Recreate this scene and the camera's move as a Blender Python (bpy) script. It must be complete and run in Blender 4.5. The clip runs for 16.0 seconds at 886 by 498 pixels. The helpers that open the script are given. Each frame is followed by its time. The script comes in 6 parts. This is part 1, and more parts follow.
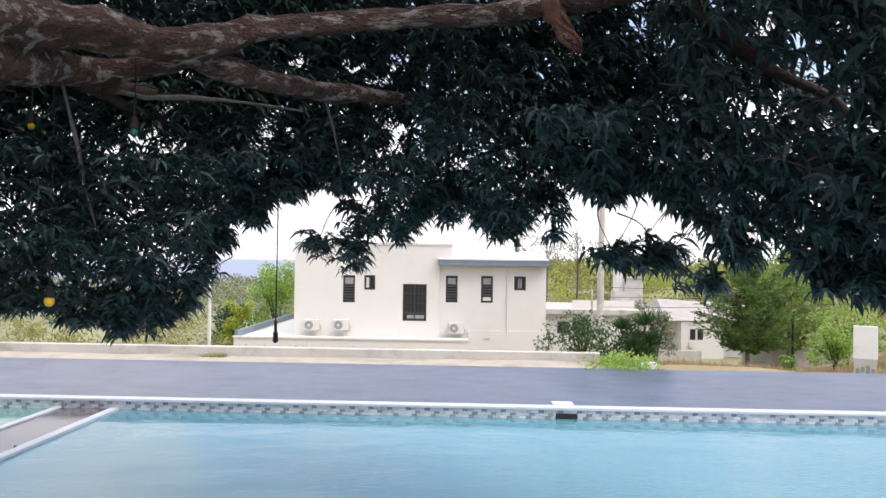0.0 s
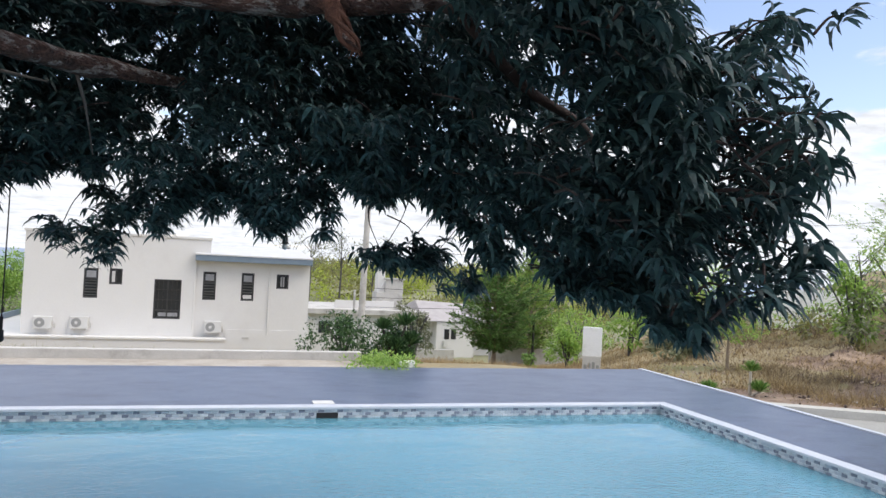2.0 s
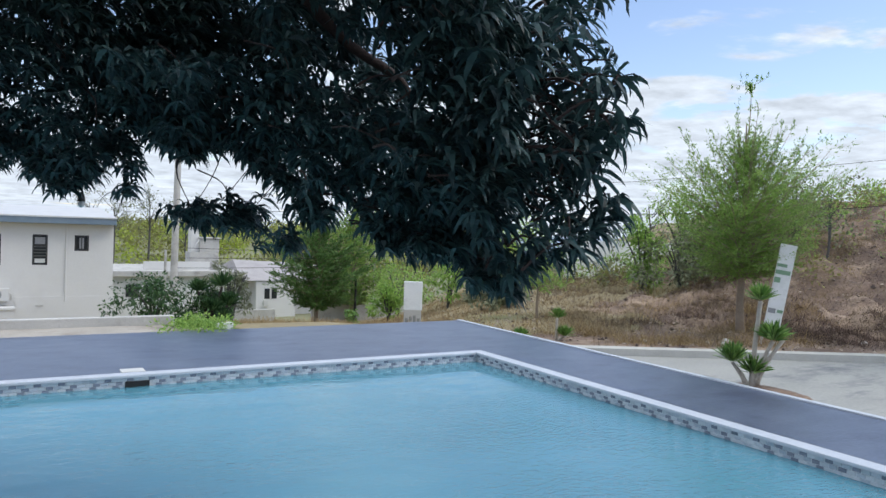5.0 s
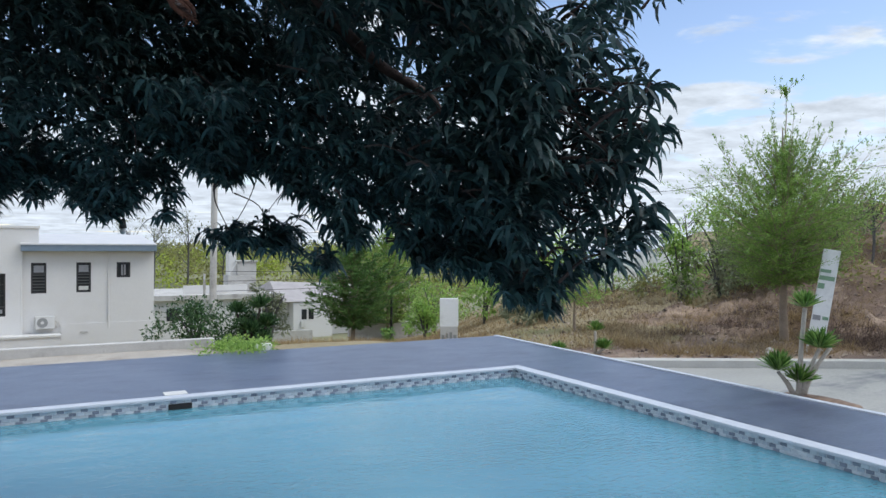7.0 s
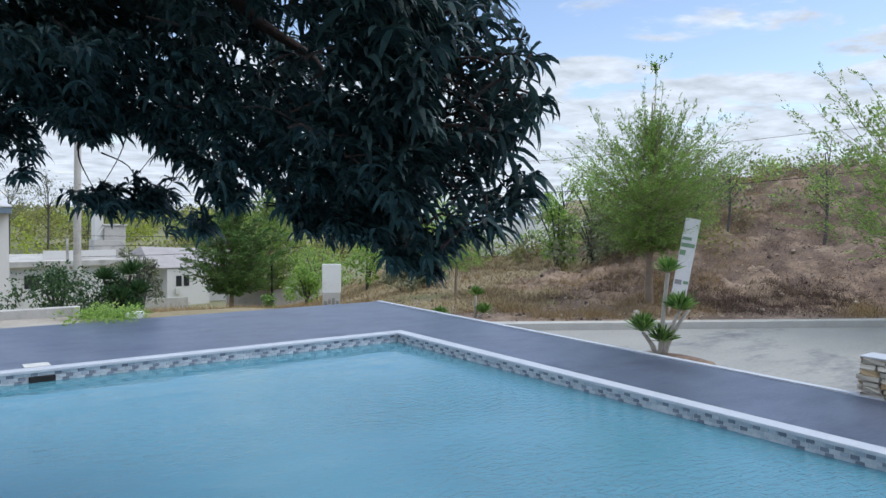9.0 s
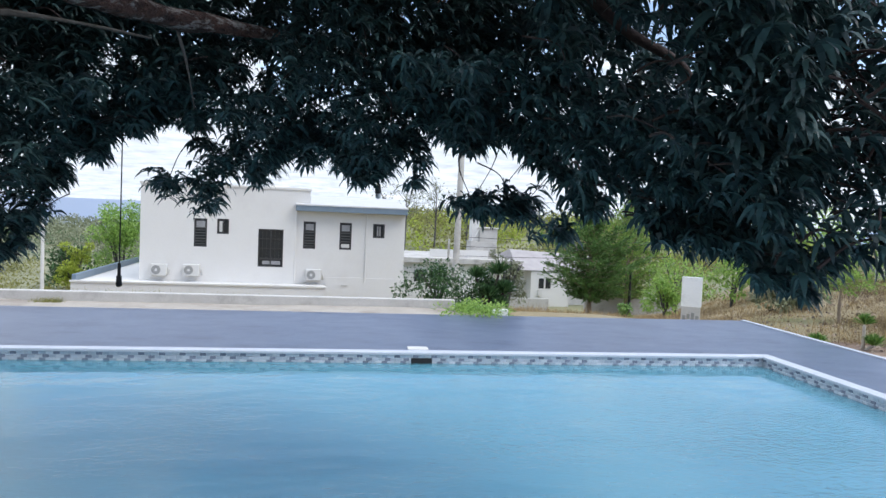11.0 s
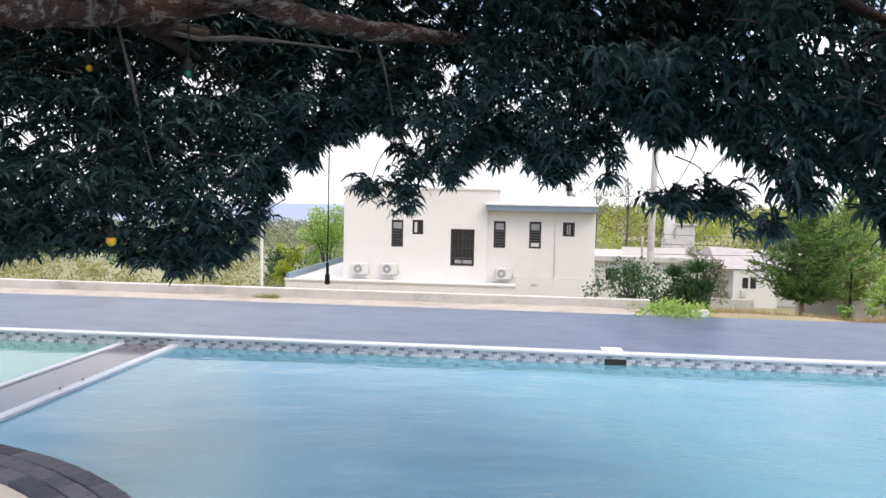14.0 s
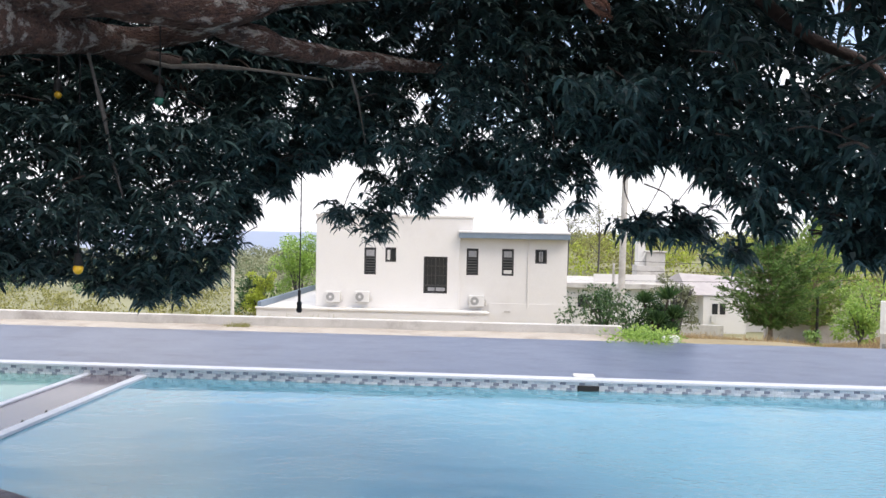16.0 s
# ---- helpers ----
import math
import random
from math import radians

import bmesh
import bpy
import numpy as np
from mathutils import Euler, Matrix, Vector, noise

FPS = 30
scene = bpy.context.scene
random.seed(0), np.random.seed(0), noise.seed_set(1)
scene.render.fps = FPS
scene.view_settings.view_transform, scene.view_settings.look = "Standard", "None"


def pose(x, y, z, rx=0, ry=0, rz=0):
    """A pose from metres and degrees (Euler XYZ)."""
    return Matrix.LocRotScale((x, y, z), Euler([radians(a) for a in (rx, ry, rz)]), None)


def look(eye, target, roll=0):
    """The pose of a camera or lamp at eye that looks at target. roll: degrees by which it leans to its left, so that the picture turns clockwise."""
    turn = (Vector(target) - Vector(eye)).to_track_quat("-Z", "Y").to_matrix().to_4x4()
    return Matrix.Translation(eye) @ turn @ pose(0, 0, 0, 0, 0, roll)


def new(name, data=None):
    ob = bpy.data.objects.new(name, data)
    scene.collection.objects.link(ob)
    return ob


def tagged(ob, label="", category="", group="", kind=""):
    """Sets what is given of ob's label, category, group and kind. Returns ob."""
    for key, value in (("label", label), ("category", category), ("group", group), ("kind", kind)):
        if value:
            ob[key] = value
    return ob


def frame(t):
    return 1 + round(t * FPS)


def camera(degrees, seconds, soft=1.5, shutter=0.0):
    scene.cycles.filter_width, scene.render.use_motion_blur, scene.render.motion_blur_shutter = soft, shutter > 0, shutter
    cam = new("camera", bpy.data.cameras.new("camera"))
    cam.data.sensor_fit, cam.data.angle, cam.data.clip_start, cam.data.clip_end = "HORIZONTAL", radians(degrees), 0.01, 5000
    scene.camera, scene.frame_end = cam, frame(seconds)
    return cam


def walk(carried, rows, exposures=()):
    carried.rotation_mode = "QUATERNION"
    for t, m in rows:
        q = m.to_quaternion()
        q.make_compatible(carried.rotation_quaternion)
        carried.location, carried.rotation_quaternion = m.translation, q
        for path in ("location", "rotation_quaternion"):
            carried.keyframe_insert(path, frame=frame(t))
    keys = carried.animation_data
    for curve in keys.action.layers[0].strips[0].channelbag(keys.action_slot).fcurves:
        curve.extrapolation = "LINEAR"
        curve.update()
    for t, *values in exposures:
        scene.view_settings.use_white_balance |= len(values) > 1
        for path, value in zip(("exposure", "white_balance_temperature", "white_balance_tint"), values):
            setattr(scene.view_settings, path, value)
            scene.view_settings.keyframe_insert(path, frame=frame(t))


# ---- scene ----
cam = camera(62.6, 16.0)
PATH = [
    (0, (-0.401, -7.869, 1.571), (-0.464, -5.871, 1.601), 0.8),
    (0.5, (-0.42, -7.941, 1.566), (-0.432, -5.941, 1.595), 1.2),
    (1, (-0.414, -7.896, 1.56), (-0.235, -5.904, 1.595), 1.5),
    (1.5, (-0.451, -7.905, 1.571), (-0.089, -5.938, 1.617), 1.8),
    (2, (-0.437, -7.864, 1.566), (0.134, -5.947, 1.615), 2.8),
    (2.5, (-0.429, -7.848, 1.564), (0.322, -5.995, 1.613), 3.1),
    (3, (-0.438, -7.854, 1.56), (0.47, -6.073, 1.611), 3.8),
    (3.5, (-0.425, -7.834, 1.548), (0.583, -6.107, 1.549), 4.2),
    (3.7, (-0.419, -7.851, 1.556), (0.594, -6.127, 1.523), 3.9),
    (6, (-0.42, -7.839, 1.563), (0.583, -6.11, 1.513), 1.1),
    (6.5, (-0.411, -7.847, 1.565), (0.567, -6.102, 1.553), 0.0),
    (7, (-0.425, -7.84, 1.555), (0.513, -6.074, 1.549), 0.2),
    (7.5, (-0.419, -7.826, 1.546), (0.694, -6.165, 1.555), 1.1),
    (8, (-0.43, -7.837, 1.549), (0.845, -6.296, 1.522), 1.8),
    (8.2, (-0.445, -7.841, 1.555), (0.822, -6.295, 1.496), 1.6),
    (10.3, (-0.41, -7.86, 1.554), (0.395, -6.03, 1.499), 0.6),
    (10.5, (-0.417, -7.847, 1.555), (0.244, -5.96, 1.496), 0.7),
    (11, (-0.41, -7.854, 1.559), (-0.085, -5.883, 1.457), 2.5),
    (11.5, (-0.404, -7.859, 1.553), (-0.218, -5.875, 1.382), 2.5),
    (12, (-0.383, -7.857, 1.565), (-0.279, -5.867, 1.391), 2.1),
    (12.5, (-0.4, -7.871, 1.562), (-0.338, -5.879, 1.39), 2.7),
    (13, (-0.418, -7.852, 1.564), (-0.485, -5.856, 1.441), 3.4),
    (13.5, (-0.413, -7.874, 1.56), (-0.54, -5.882, 1.438), 2.2),
    (14, (-0.426, -7.847, 1.558), (-0.616, -5.86, 1.436), 1.2),
    (14.5, (-0.413, -7.845, 1.555), (-0.572, -5.854, 1.443), 1.2),
    (15, (-0.393, -7.864, 1.561), (-0.528, -5.87, 1.498), 0.8),
    (15.5, (-0.417, -7.862, 1.557), (-0.541, -5.866, 1.521), 0.9),
    (16, (-0.423, -7.854, 1.555), (-0.541, -5.858, 1.51), 1.1),
]
walk(cam, [(t, look(eye, target, roll)) for t, eye, target, roll in PATH],
     [(0, 1.0, 7350, 14), (1, 0.98, 7350, 14), (2, 0.68, 6900, 11), (3, 0.58, 6500, 9), (3.7, 0.48, 6400, 8), (8.2, 0.33, 6300, 7),
      (10.3, 0.30, 6200, 9), (11, 0.65, 6300, 9), (12, 0.97, 7050, 14), (12.5, 0.97, 7150, 14), (14, 1.02, 7200, 14), (16, 1.0, 7150, 14)])

# ---- world, sun, exposure ----
SUN_ELEV, SUN_AZ = 52.0, 125.0     # degrees; azimuth clockwise from +y

world = bpy.data.worlds.new("sky")
scene.world = world
world.use_nodes = True
wt = world.node_tree
wt.nodes.clear()


def wnode(kind, **kw):
    n = wt.nodes.new(kind)
    for k, v in kw.items():
        n.inputs[k].default_value = v
    return n


sky = wt.nodes.new("ShaderNodeTexSky")
sky.sky_type, sky.sun_disc = 'NISHITA', False
sky.sun_elevation, sky.sun_rotation = radians(SUN_ELEV), radians(SUN_AZ)
sky.dust_density, sky.ozone_density, sky.air_density = 0.6, 3.0, 1.0
co = wt.nodes.new("ShaderNodeTexCoord")
sep = wt.nodes.new("ShaderNodeSeparateXYZ")
wt.links.new(co.outputs["Generated"], sep.inputs[0])
lift = wt.nodes.new("ShaderNodeMath")
lift.operation, lift.inputs[1].default_value = 'MAXIMUM', 0.0
wt.links.new(sep.outputs["Z"], lift.inputs[0])
# clouds lie on a high flat layer: project the direction on it
den = wt.nodes.new("ShaderNodeMath")
den.operation, den.inputs[1].default_value = 'ADD', 0.10
wt.links.new(lift.outputs[0], den.inputs[0])
dx = wt.nodes.new("ShaderNodeMath")
dy = wt.nodes.new("ShaderNodeMath")
for n, o in ((dx, "X"), (dy, "Y")):
    n.operation = 'DIVIDE'
    wt.links.new(sep.outputs[o], n.inputs[0])
    wt.links.new(den.outputs[0], n.inputs[1])
comb = wt.nodes.new("ShaderNodeCombineXYZ")
wt.links.new(dx.outputs[0], comb.inputs[0])
wt.links.new(dy.outputs[0], comb.inputs[1])
cl = wnode("ShaderNodeTexNoise", Scale=1.45, Detail=9.0, Roughness=0.58, Distortion=0.25)
wt.links.new(comb.outputs[0], cl.inputs["Vector"])
# more cloud near the horizon
low = wt.nodes.new("ShaderNodeMapRange")
low.interpolation_type = 'SMOOTHSTEP'
low.inputs["From Min"].default_value, low.inputs["From Max"].default_value = 0.10, 0.27
low.inputs["To Min"].default_value, low.inputs["To Max"].default_value = 0.20, -0.03
wt.links.new(lift.outputs[0], low.inputs["Value"])
more = wt.nodes.new("ShaderNodeMath")
wt.links.new(cl.outputs["Fac"], more.inputs[0])
wt.links.new(low.outputs[0], more.inputs[1])
# and more of it towards the sea
seaward = wt.nodes.new("ShaderNodeMapRange")
seaward.interpolation_type = 'SMOOTHSTEP'
seaward.inputs["From Min"].default_value, seaward.inputs["From Max"].default_value = -0.55, 0.15
seaward.inputs["To Min"].default_value, seaward.inputs["To Max"].default_value = 0.09, 0.0
wt.links.new(sep.outputs["X"], seaward.inputs["Value"])
bank_ = wt.nodes.new("ShaderNodeMath")
wt.links.new(more.outputs[0], bank_.inputs[0])
wt.links.new(seaward.outputs[0], bank_.inputs[1])
cover = wt.nodes.new("ShaderNodeMapRange")
cover.interpolation_type = 'SMOOTHSTEP'
cover.inputs["From Min"].default_value, cover.inputs["From Max"].default_value = 0.515, 0.615
# extra unseen cover overhead, added for the brighter cloud below to act on
veil = wt.nodes.new("ShaderNodeMapRange")
veil.inputs["From Min"].default_value, veil.inputs["From Max"].default_value = 0.45, 0.8
veil.inputs["To Min"].default_value, veil.inputs["To Max"].default_value = 0.0, 0.14
wt.links.new(lift.outputs[0], veil.inputs["Value"])
thick = wt.nodes.new("ShaderNodeMath")
wt.links.new(bank_.outputs[0], thick.inputs[0])
wt.links.new(veil.outputs[0], thick.inputs[1])
wt.links.new(thick.outputs[0], cover.inputs["Value"])
mix = wt.nodes.new("ShaderNodeMix")
mix.data_type = 'RGBA'
wt.links.new(cover.outputs[0], mix.inputs[0])
haze = wt.nodes.new("ShaderNodeVectorMath")
haze.operation = 'MULTIPLY'
haze.inputs[1].default_value = (1.02, 0.90, 0.88)
wt.links.new(sky.outputs[0], haze.inputs[0])
wt.links.new(haze.outputs[0], mix.inputs[6])
# the cloud is brighter high up, out of view, added to strengthen light from above
high = wt.nodes.new("ShaderNodeMapRange")
high.interpolation_type = 'SMOOTHSTEP'
high.inputs["From Min"].default_value, high.inputs["From Max"].default_value = 0.38, 0.85
high.inputs["To Min"].default_value, high.inputs["To Max"].default_value = 1.0, 1.9
wt.links.new(lift.outputs[0], high.inputs["Value"])
glow = wt.nodes.new("ShaderNodeVectorMath")
glow.operation = 'SCALE'
glow.inputs[0].default_value = (3.48, 3.75, 4.22)
fleece = wnode("ShaderNodeTexNoise", Scale=4.2, Detail=6.0, Roughness=0.6)
wt.links.new(comb.outputs[0], fleece.inputs["Vector"])
shade = wt.nodes.new("ShaderNodeMapRange")
shade.inputs["From Min"].default_value, shade.inputs["From Max"].default_value = 0.3, 0.7
shade.inputs["To Min"].default_value, shade.inputs["To Max"].default_value = 0.78, 1.22
wt.links.new(fleece.outputs["Fac"], shade.inputs["Value"])
tone = wt.nodes.new("ShaderNodeMath")
tone.operation = 'MULTIPLY'
wt.links.new(high.outputs[0], tone.inputs[0])
wt.links.new(shade.outputs[0], tone.inputs[1])
wt.links.new(tone.outputs[0], glow.inputs["Scale"])
wt.links.new(glow.outputs[0], mix.inputs[7])
bg = wnode("ShaderNodeBackground", Strength=0.172)
wo = wt.nodes.new("ShaderNodeOutputWorld")
wt.links.new(mix.outputs[2], bg.inputs[0])
wt.links.new(bg.outputs[0], wo.inputs[0])

sun_data = bpy.data.lights.new("sun", 'SUN')
sun_data.energy, sun_data.angle, sun_data.color = 1.35, radians(40), (1.0, 0.95, 0.87)
sun = new("sun", sun_data)
_a, _e = radians(SUN_AZ), radians(SUN_ELEV)
sun.matrix_world = look((math.sin(_a) * math.cos(_e) * 60, math.cos(_a) * math.cos(_e) * 60, math.sin(_e) * 60), (0, 0, 0))
tagged(sun, kind="structure")


# ---- materials ----
def material(name, dark, light, rough=0.7, scale=6.0, fine=60.0, bump=0.15, metal=0.0, spec=0.5, island=0.0, obj=0.0, stretch=(1, 1, 1), blotch=None, blotch_scale=1.0, edge=(0.5, 0.66), relief=0.02):
    """Two-scale varied surface: noise in world-size object space between two colours, stains, grain relief."""
    m = bpy.data.materials.new(name)
    m.use_nodes = True
    nt = m.node_tree
    p = nt.nodes["Principled BSDF"]
    p.inputs["Roughness"].default_value, p.inputs["Metallic"].default_value = rough, metal
    p.inputs["Specular IOR Level"].default_value = spec
    tc = nt.nodes.new("ShaderNodeTexCoord")
    mp = nt.nodes.new("ShaderNodeMapping")
    mp.inputs["Scale"].default_value = stretch
    nt.links.new(tc.outputs["Object"], mp.inputs["Vector"])
    n1 = nt.nodes.new("ShaderNodeTexNoise")
    n1.inputs["Scale"].default_value, n1.inputs["Detail"].default_value, n1.inputs["Roughness"].default_value = scale, 5, 0.6
    n2 = nt.nodes.new("ShaderNodeTexNoise")
    n2.inputs["Scale"].default_value, n2.inputs["Detail"].default_value = fine, 3
    for n in (n1, n2):
        nt.links.new(mp.outputs[0], n.inputs["Vector"])
    add = nt.nodes.new("ShaderNodeMix")
    add.inputs[0].default_value = 0.4
    nt.links.new(n1.outputs["Fac"], add.inputs[2])
    nt.links.new(n2.outputs["Fac"], add.inputs[3])
    value = add.outputs[0]
    if island or obj:
        src = nt.nodes.new("ShaderNodeNewGeometry").outputs["Random Per Island"] if island else nt.nodes.new("ShaderNodeObjectInfo").outputs["Random"]
        jit = nt.nodes.new("ShaderNodeMath")
        jit.operation = 'MULTIPLY_ADD'
        jit.inputs[1].default_value = island or obj
        nt.links.new(src, jit.inputs[0])
        sub = nt.nodes.new("ShaderNodeMath")
        sub.operation, sub.inputs[1].default_value = 'SUBTRACT', (island or obj) / 2
        nt.links.new(value, jit.inputs[2])
        nt.links.new(jit.outputs[0], sub.inputs[0])
        value = sub.outputs[0]
    ramp = nt.nodes.new("ShaderNodeMapRange")
    ramp.inputs["From Min"].default_value, ramp.inputs["From Max"].default_value = 0.3, 0.7
    nt.links.new(value, ramp.inputs["Value"])
    col = nt.nodes.new("ShaderNodeMix")
    col.data_type = 'RGBA'
    col.inputs[6].default_value, col.inputs[7].default_value = (*dark, 1), (*light, 1)
    nt.links.new(ramp.outputs[0], col.inputs[0])
    out = col.outputs[2]
    if blotch:
        n3 = nt.nodes.new("ShaderNodeTexNoise")
        n3.inputs["Scale"].default_value, n3.inputs["Detail"].default_value, n3.inputs["Roughness"].default_value = blotch_scale, 6, 0.7
        nt.links.new(mp.outputs[0], n3.inputs["Vector"])
        r3 = nt.nodes.new("ShaderNodeMapRange")
        r3.inputs["From Min"].default_value, r3.inputs["From Max"].default_value = edge
        nt.links.new(n3.outputs["Fac"], r3.inputs["Value"])
        c3 = nt.nodes.new("ShaderNodeMix")
        c3.data_type = 'RGBA'
        c3.inputs[7].default_value = (*blotch, 1)
        nt.links.new(r3.outputs[0], c3.inputs[0])
        nt.links.new(out, c3.inputs[6])
        out = c3.outputs[2]
    nt.links.new(out, p.inputs["Base Color"])
    if bump:
        b = nt.nodes.new("ShaderNodeBump")
        b.inputs["Strength"].default_value, b.inputs["Distance"].default_value = bump, relief
        nt.links.new(value, b.inputs["Height"])
        nt.links.new(b.outputs[0], p.inputs["Normal"])
    return m


def foliage(name, dark, light, rough=0.45, through_light=0.25, island=0.9):
    """Leaf surface: per-leaf colour, gloss and some light passing through."""
    m = material(name, dark, light, rough, 3.0, 25.0, 0.0, island=island, spec=0.35)
    nt = m.node_tree
    p = nt.nodes["Principled BSDF"]
    tr = nt.nodes.new("ShaderNodeBsdfTranslucent")
    src = p.inputs["Base Color"].links[0].from_socket
    nt.links.new(src, tr.inputs["Color"])
    mx = nt.nodes.new("ShaderNodeMixShader")
    mx.inputs[0].default_value = through_light
    nt.links.new(p.outputs[0], mx.inputs[1])
    nt.links.new(tr.outputs[0], mx.inputs[2])
    nt.links.new(mx.outputs[0], nt.nodes["Material Output"].inputs["Surface"])
    return m


def water_material(name, tint, gloss_bump, body, clear):
    """Pool water: clear layer over the basin, slight milky body, rippled gloss by Fresnel."""
    m = bpy.data.materials.new(name)
    m.use_nodes = True
    nt = m.node_tree
    nt.nodes.clear()
    out = nt.nodes.new("ShaderNodeOutputMaterial")
    tr = nt.nodes.new("ShaderNodeBsdfTransparent")
    tr.inputs[0].default_value = (*tint, 1)
    df = nt.nodes.new("ShaderNodeBsdfDiffuse")
    df.inputs[0].default_value = (*body, 1)
    gl = nt.nodes.new("ShaderNodeBsdfGlossy")
    gl.inputs["Roughness"].default_value = 0.06
    tc = nt.nodes.new("ShaderNodeTexCoord")
    mp = nt.nodes.new("ShaderNodeMapping")
    mp.inputs["Scale"].default_value = (1.0, 1.7, 1.0)
    nt.links.new(tc.outputs["Object"], mp.inputs[0])
    n1 = nt.nodes.new("ShaderNodeTexNoise")
    n1.inputs["Scale"].default_value, n1.inputs["Detail"].default_value = 1.3, 2
    n2 = nt.nodes.new("ShaderNodeTexNoise")
    n2.inputs["Scale"].default_value, n2.inputs["Detail"].default_value, n2.inputs["Distortion"].default_value = 14, 3, 1.0
    h = nt.nodes.new("ShaderNodeMix")
    # the breeze ruffles the water in broad patches
    breeze = nt.nodes.new("ShaderNodeTexNoise")
    breeze.inputs["Scale"].default_value, breeze.inputs["Detail"].default_value = 0.45, 3
    nt.links.new(tc.outputs["Object"], breeze.inputs["Vector"])
    bm_ = nt.nodes.new("ShaderNodeMapRange")
    bm_.inputs["From Min"].default_value, bm_.inputs["From Max"].default_value = 0.40, 0.60
    bm_.inputs["To Min"].default_value, bm_.inputs["To Max"].default_value = 0.30, 1.0
    nt.links.new(breeze.outputs["Fac"], bm_.inputs["Value"])
    where = nt.nodes.new("ShaderNodeSeparateXYZ")
    nt.links.new(tc.outputs["Object"], where.inputs[0])
    lee = nt.nodes.new("ShaderNodeMapRange")
    lee.inputs["From Min"].default_value, lee.inputs["From Max"].default_value = -0.5, -3.0
    open_x = nt.nodes.new("ShaderNodeMapRange")
    open_x.inputs["From Min"].default_value, open_x.inputs["From Max"].default_value = -3.0, 2.0
    open_x.inputs["To Min"].default_value = 0.22
    nt.links.new(where.outputs["Y"], lee.inputs["Value"])
    nt.links.new(where.outputs["X"], open_x.inputs["Value"])
    both = nt.nodes.new("ShaderNodeMath")
    both.operation = 'MULTIPLY'
    nt.links.new(lee.outputs[0], both.inputs[0])
    nt.links.new(open_x.outputs[0], both.inputs[1])
    ruffle = nt.nodes.new("ShaderNodeMath")
    ruffle.operation = 'MULTIPLY'
    nt.links.new(both.outputs[0], ruffle.inputs[0])
    nt.links.new(bm_.outputs[0], ruffle.inputs[1])
    nt.links.new(ruffle.outputs[0], h.inputs[0])
    for n, i in ((n1, 2), (n2, 3)):
        nt.links.new(mp.outputs[0], n.inputs["Vector"])
        nt.links.new(n.outputs["Fac"], h.inputs[i])
    b = nt.nodes.new("ShaderNodeBump")
    b.inputs["Strength"].default_value, b.inputs["Distance"].default_value = gloss_bump, 0.03
    nt.links.new(h.outputs[0], b.inputs["Height"])
    nt.links.new(b.outputs[0], gl.inputs["Normal"])
    fr = nt.nodes.new("ShaderNodeFresnel")
    fr.inputs["IOR"].default_value = 2.05
    nt.links.new(b.outputs[0], fr.inputs["Normal"])
    m1 = nt.nodes.new("ShaderNodeMixShader")
    m1.inputs[0].default_value = clear
    nt.links.new(df.outputs[0], m1.inputs[1])
    nt.links.new(tr.outputs[0], m1.inputs[2])
    m2 = nt.nodes.new("ShaderNodeMixShader")
    nt.links.new(fr.outputs[0], m2.inputs[0])
    nt.links.new(m1.outputs[0], m2.inputs[1])
    nt.links.new(gl.outputs[0], m2.inputs[2])
    nt.links.new(m2.outputs[0], out.inputs["Surface"])
    return m


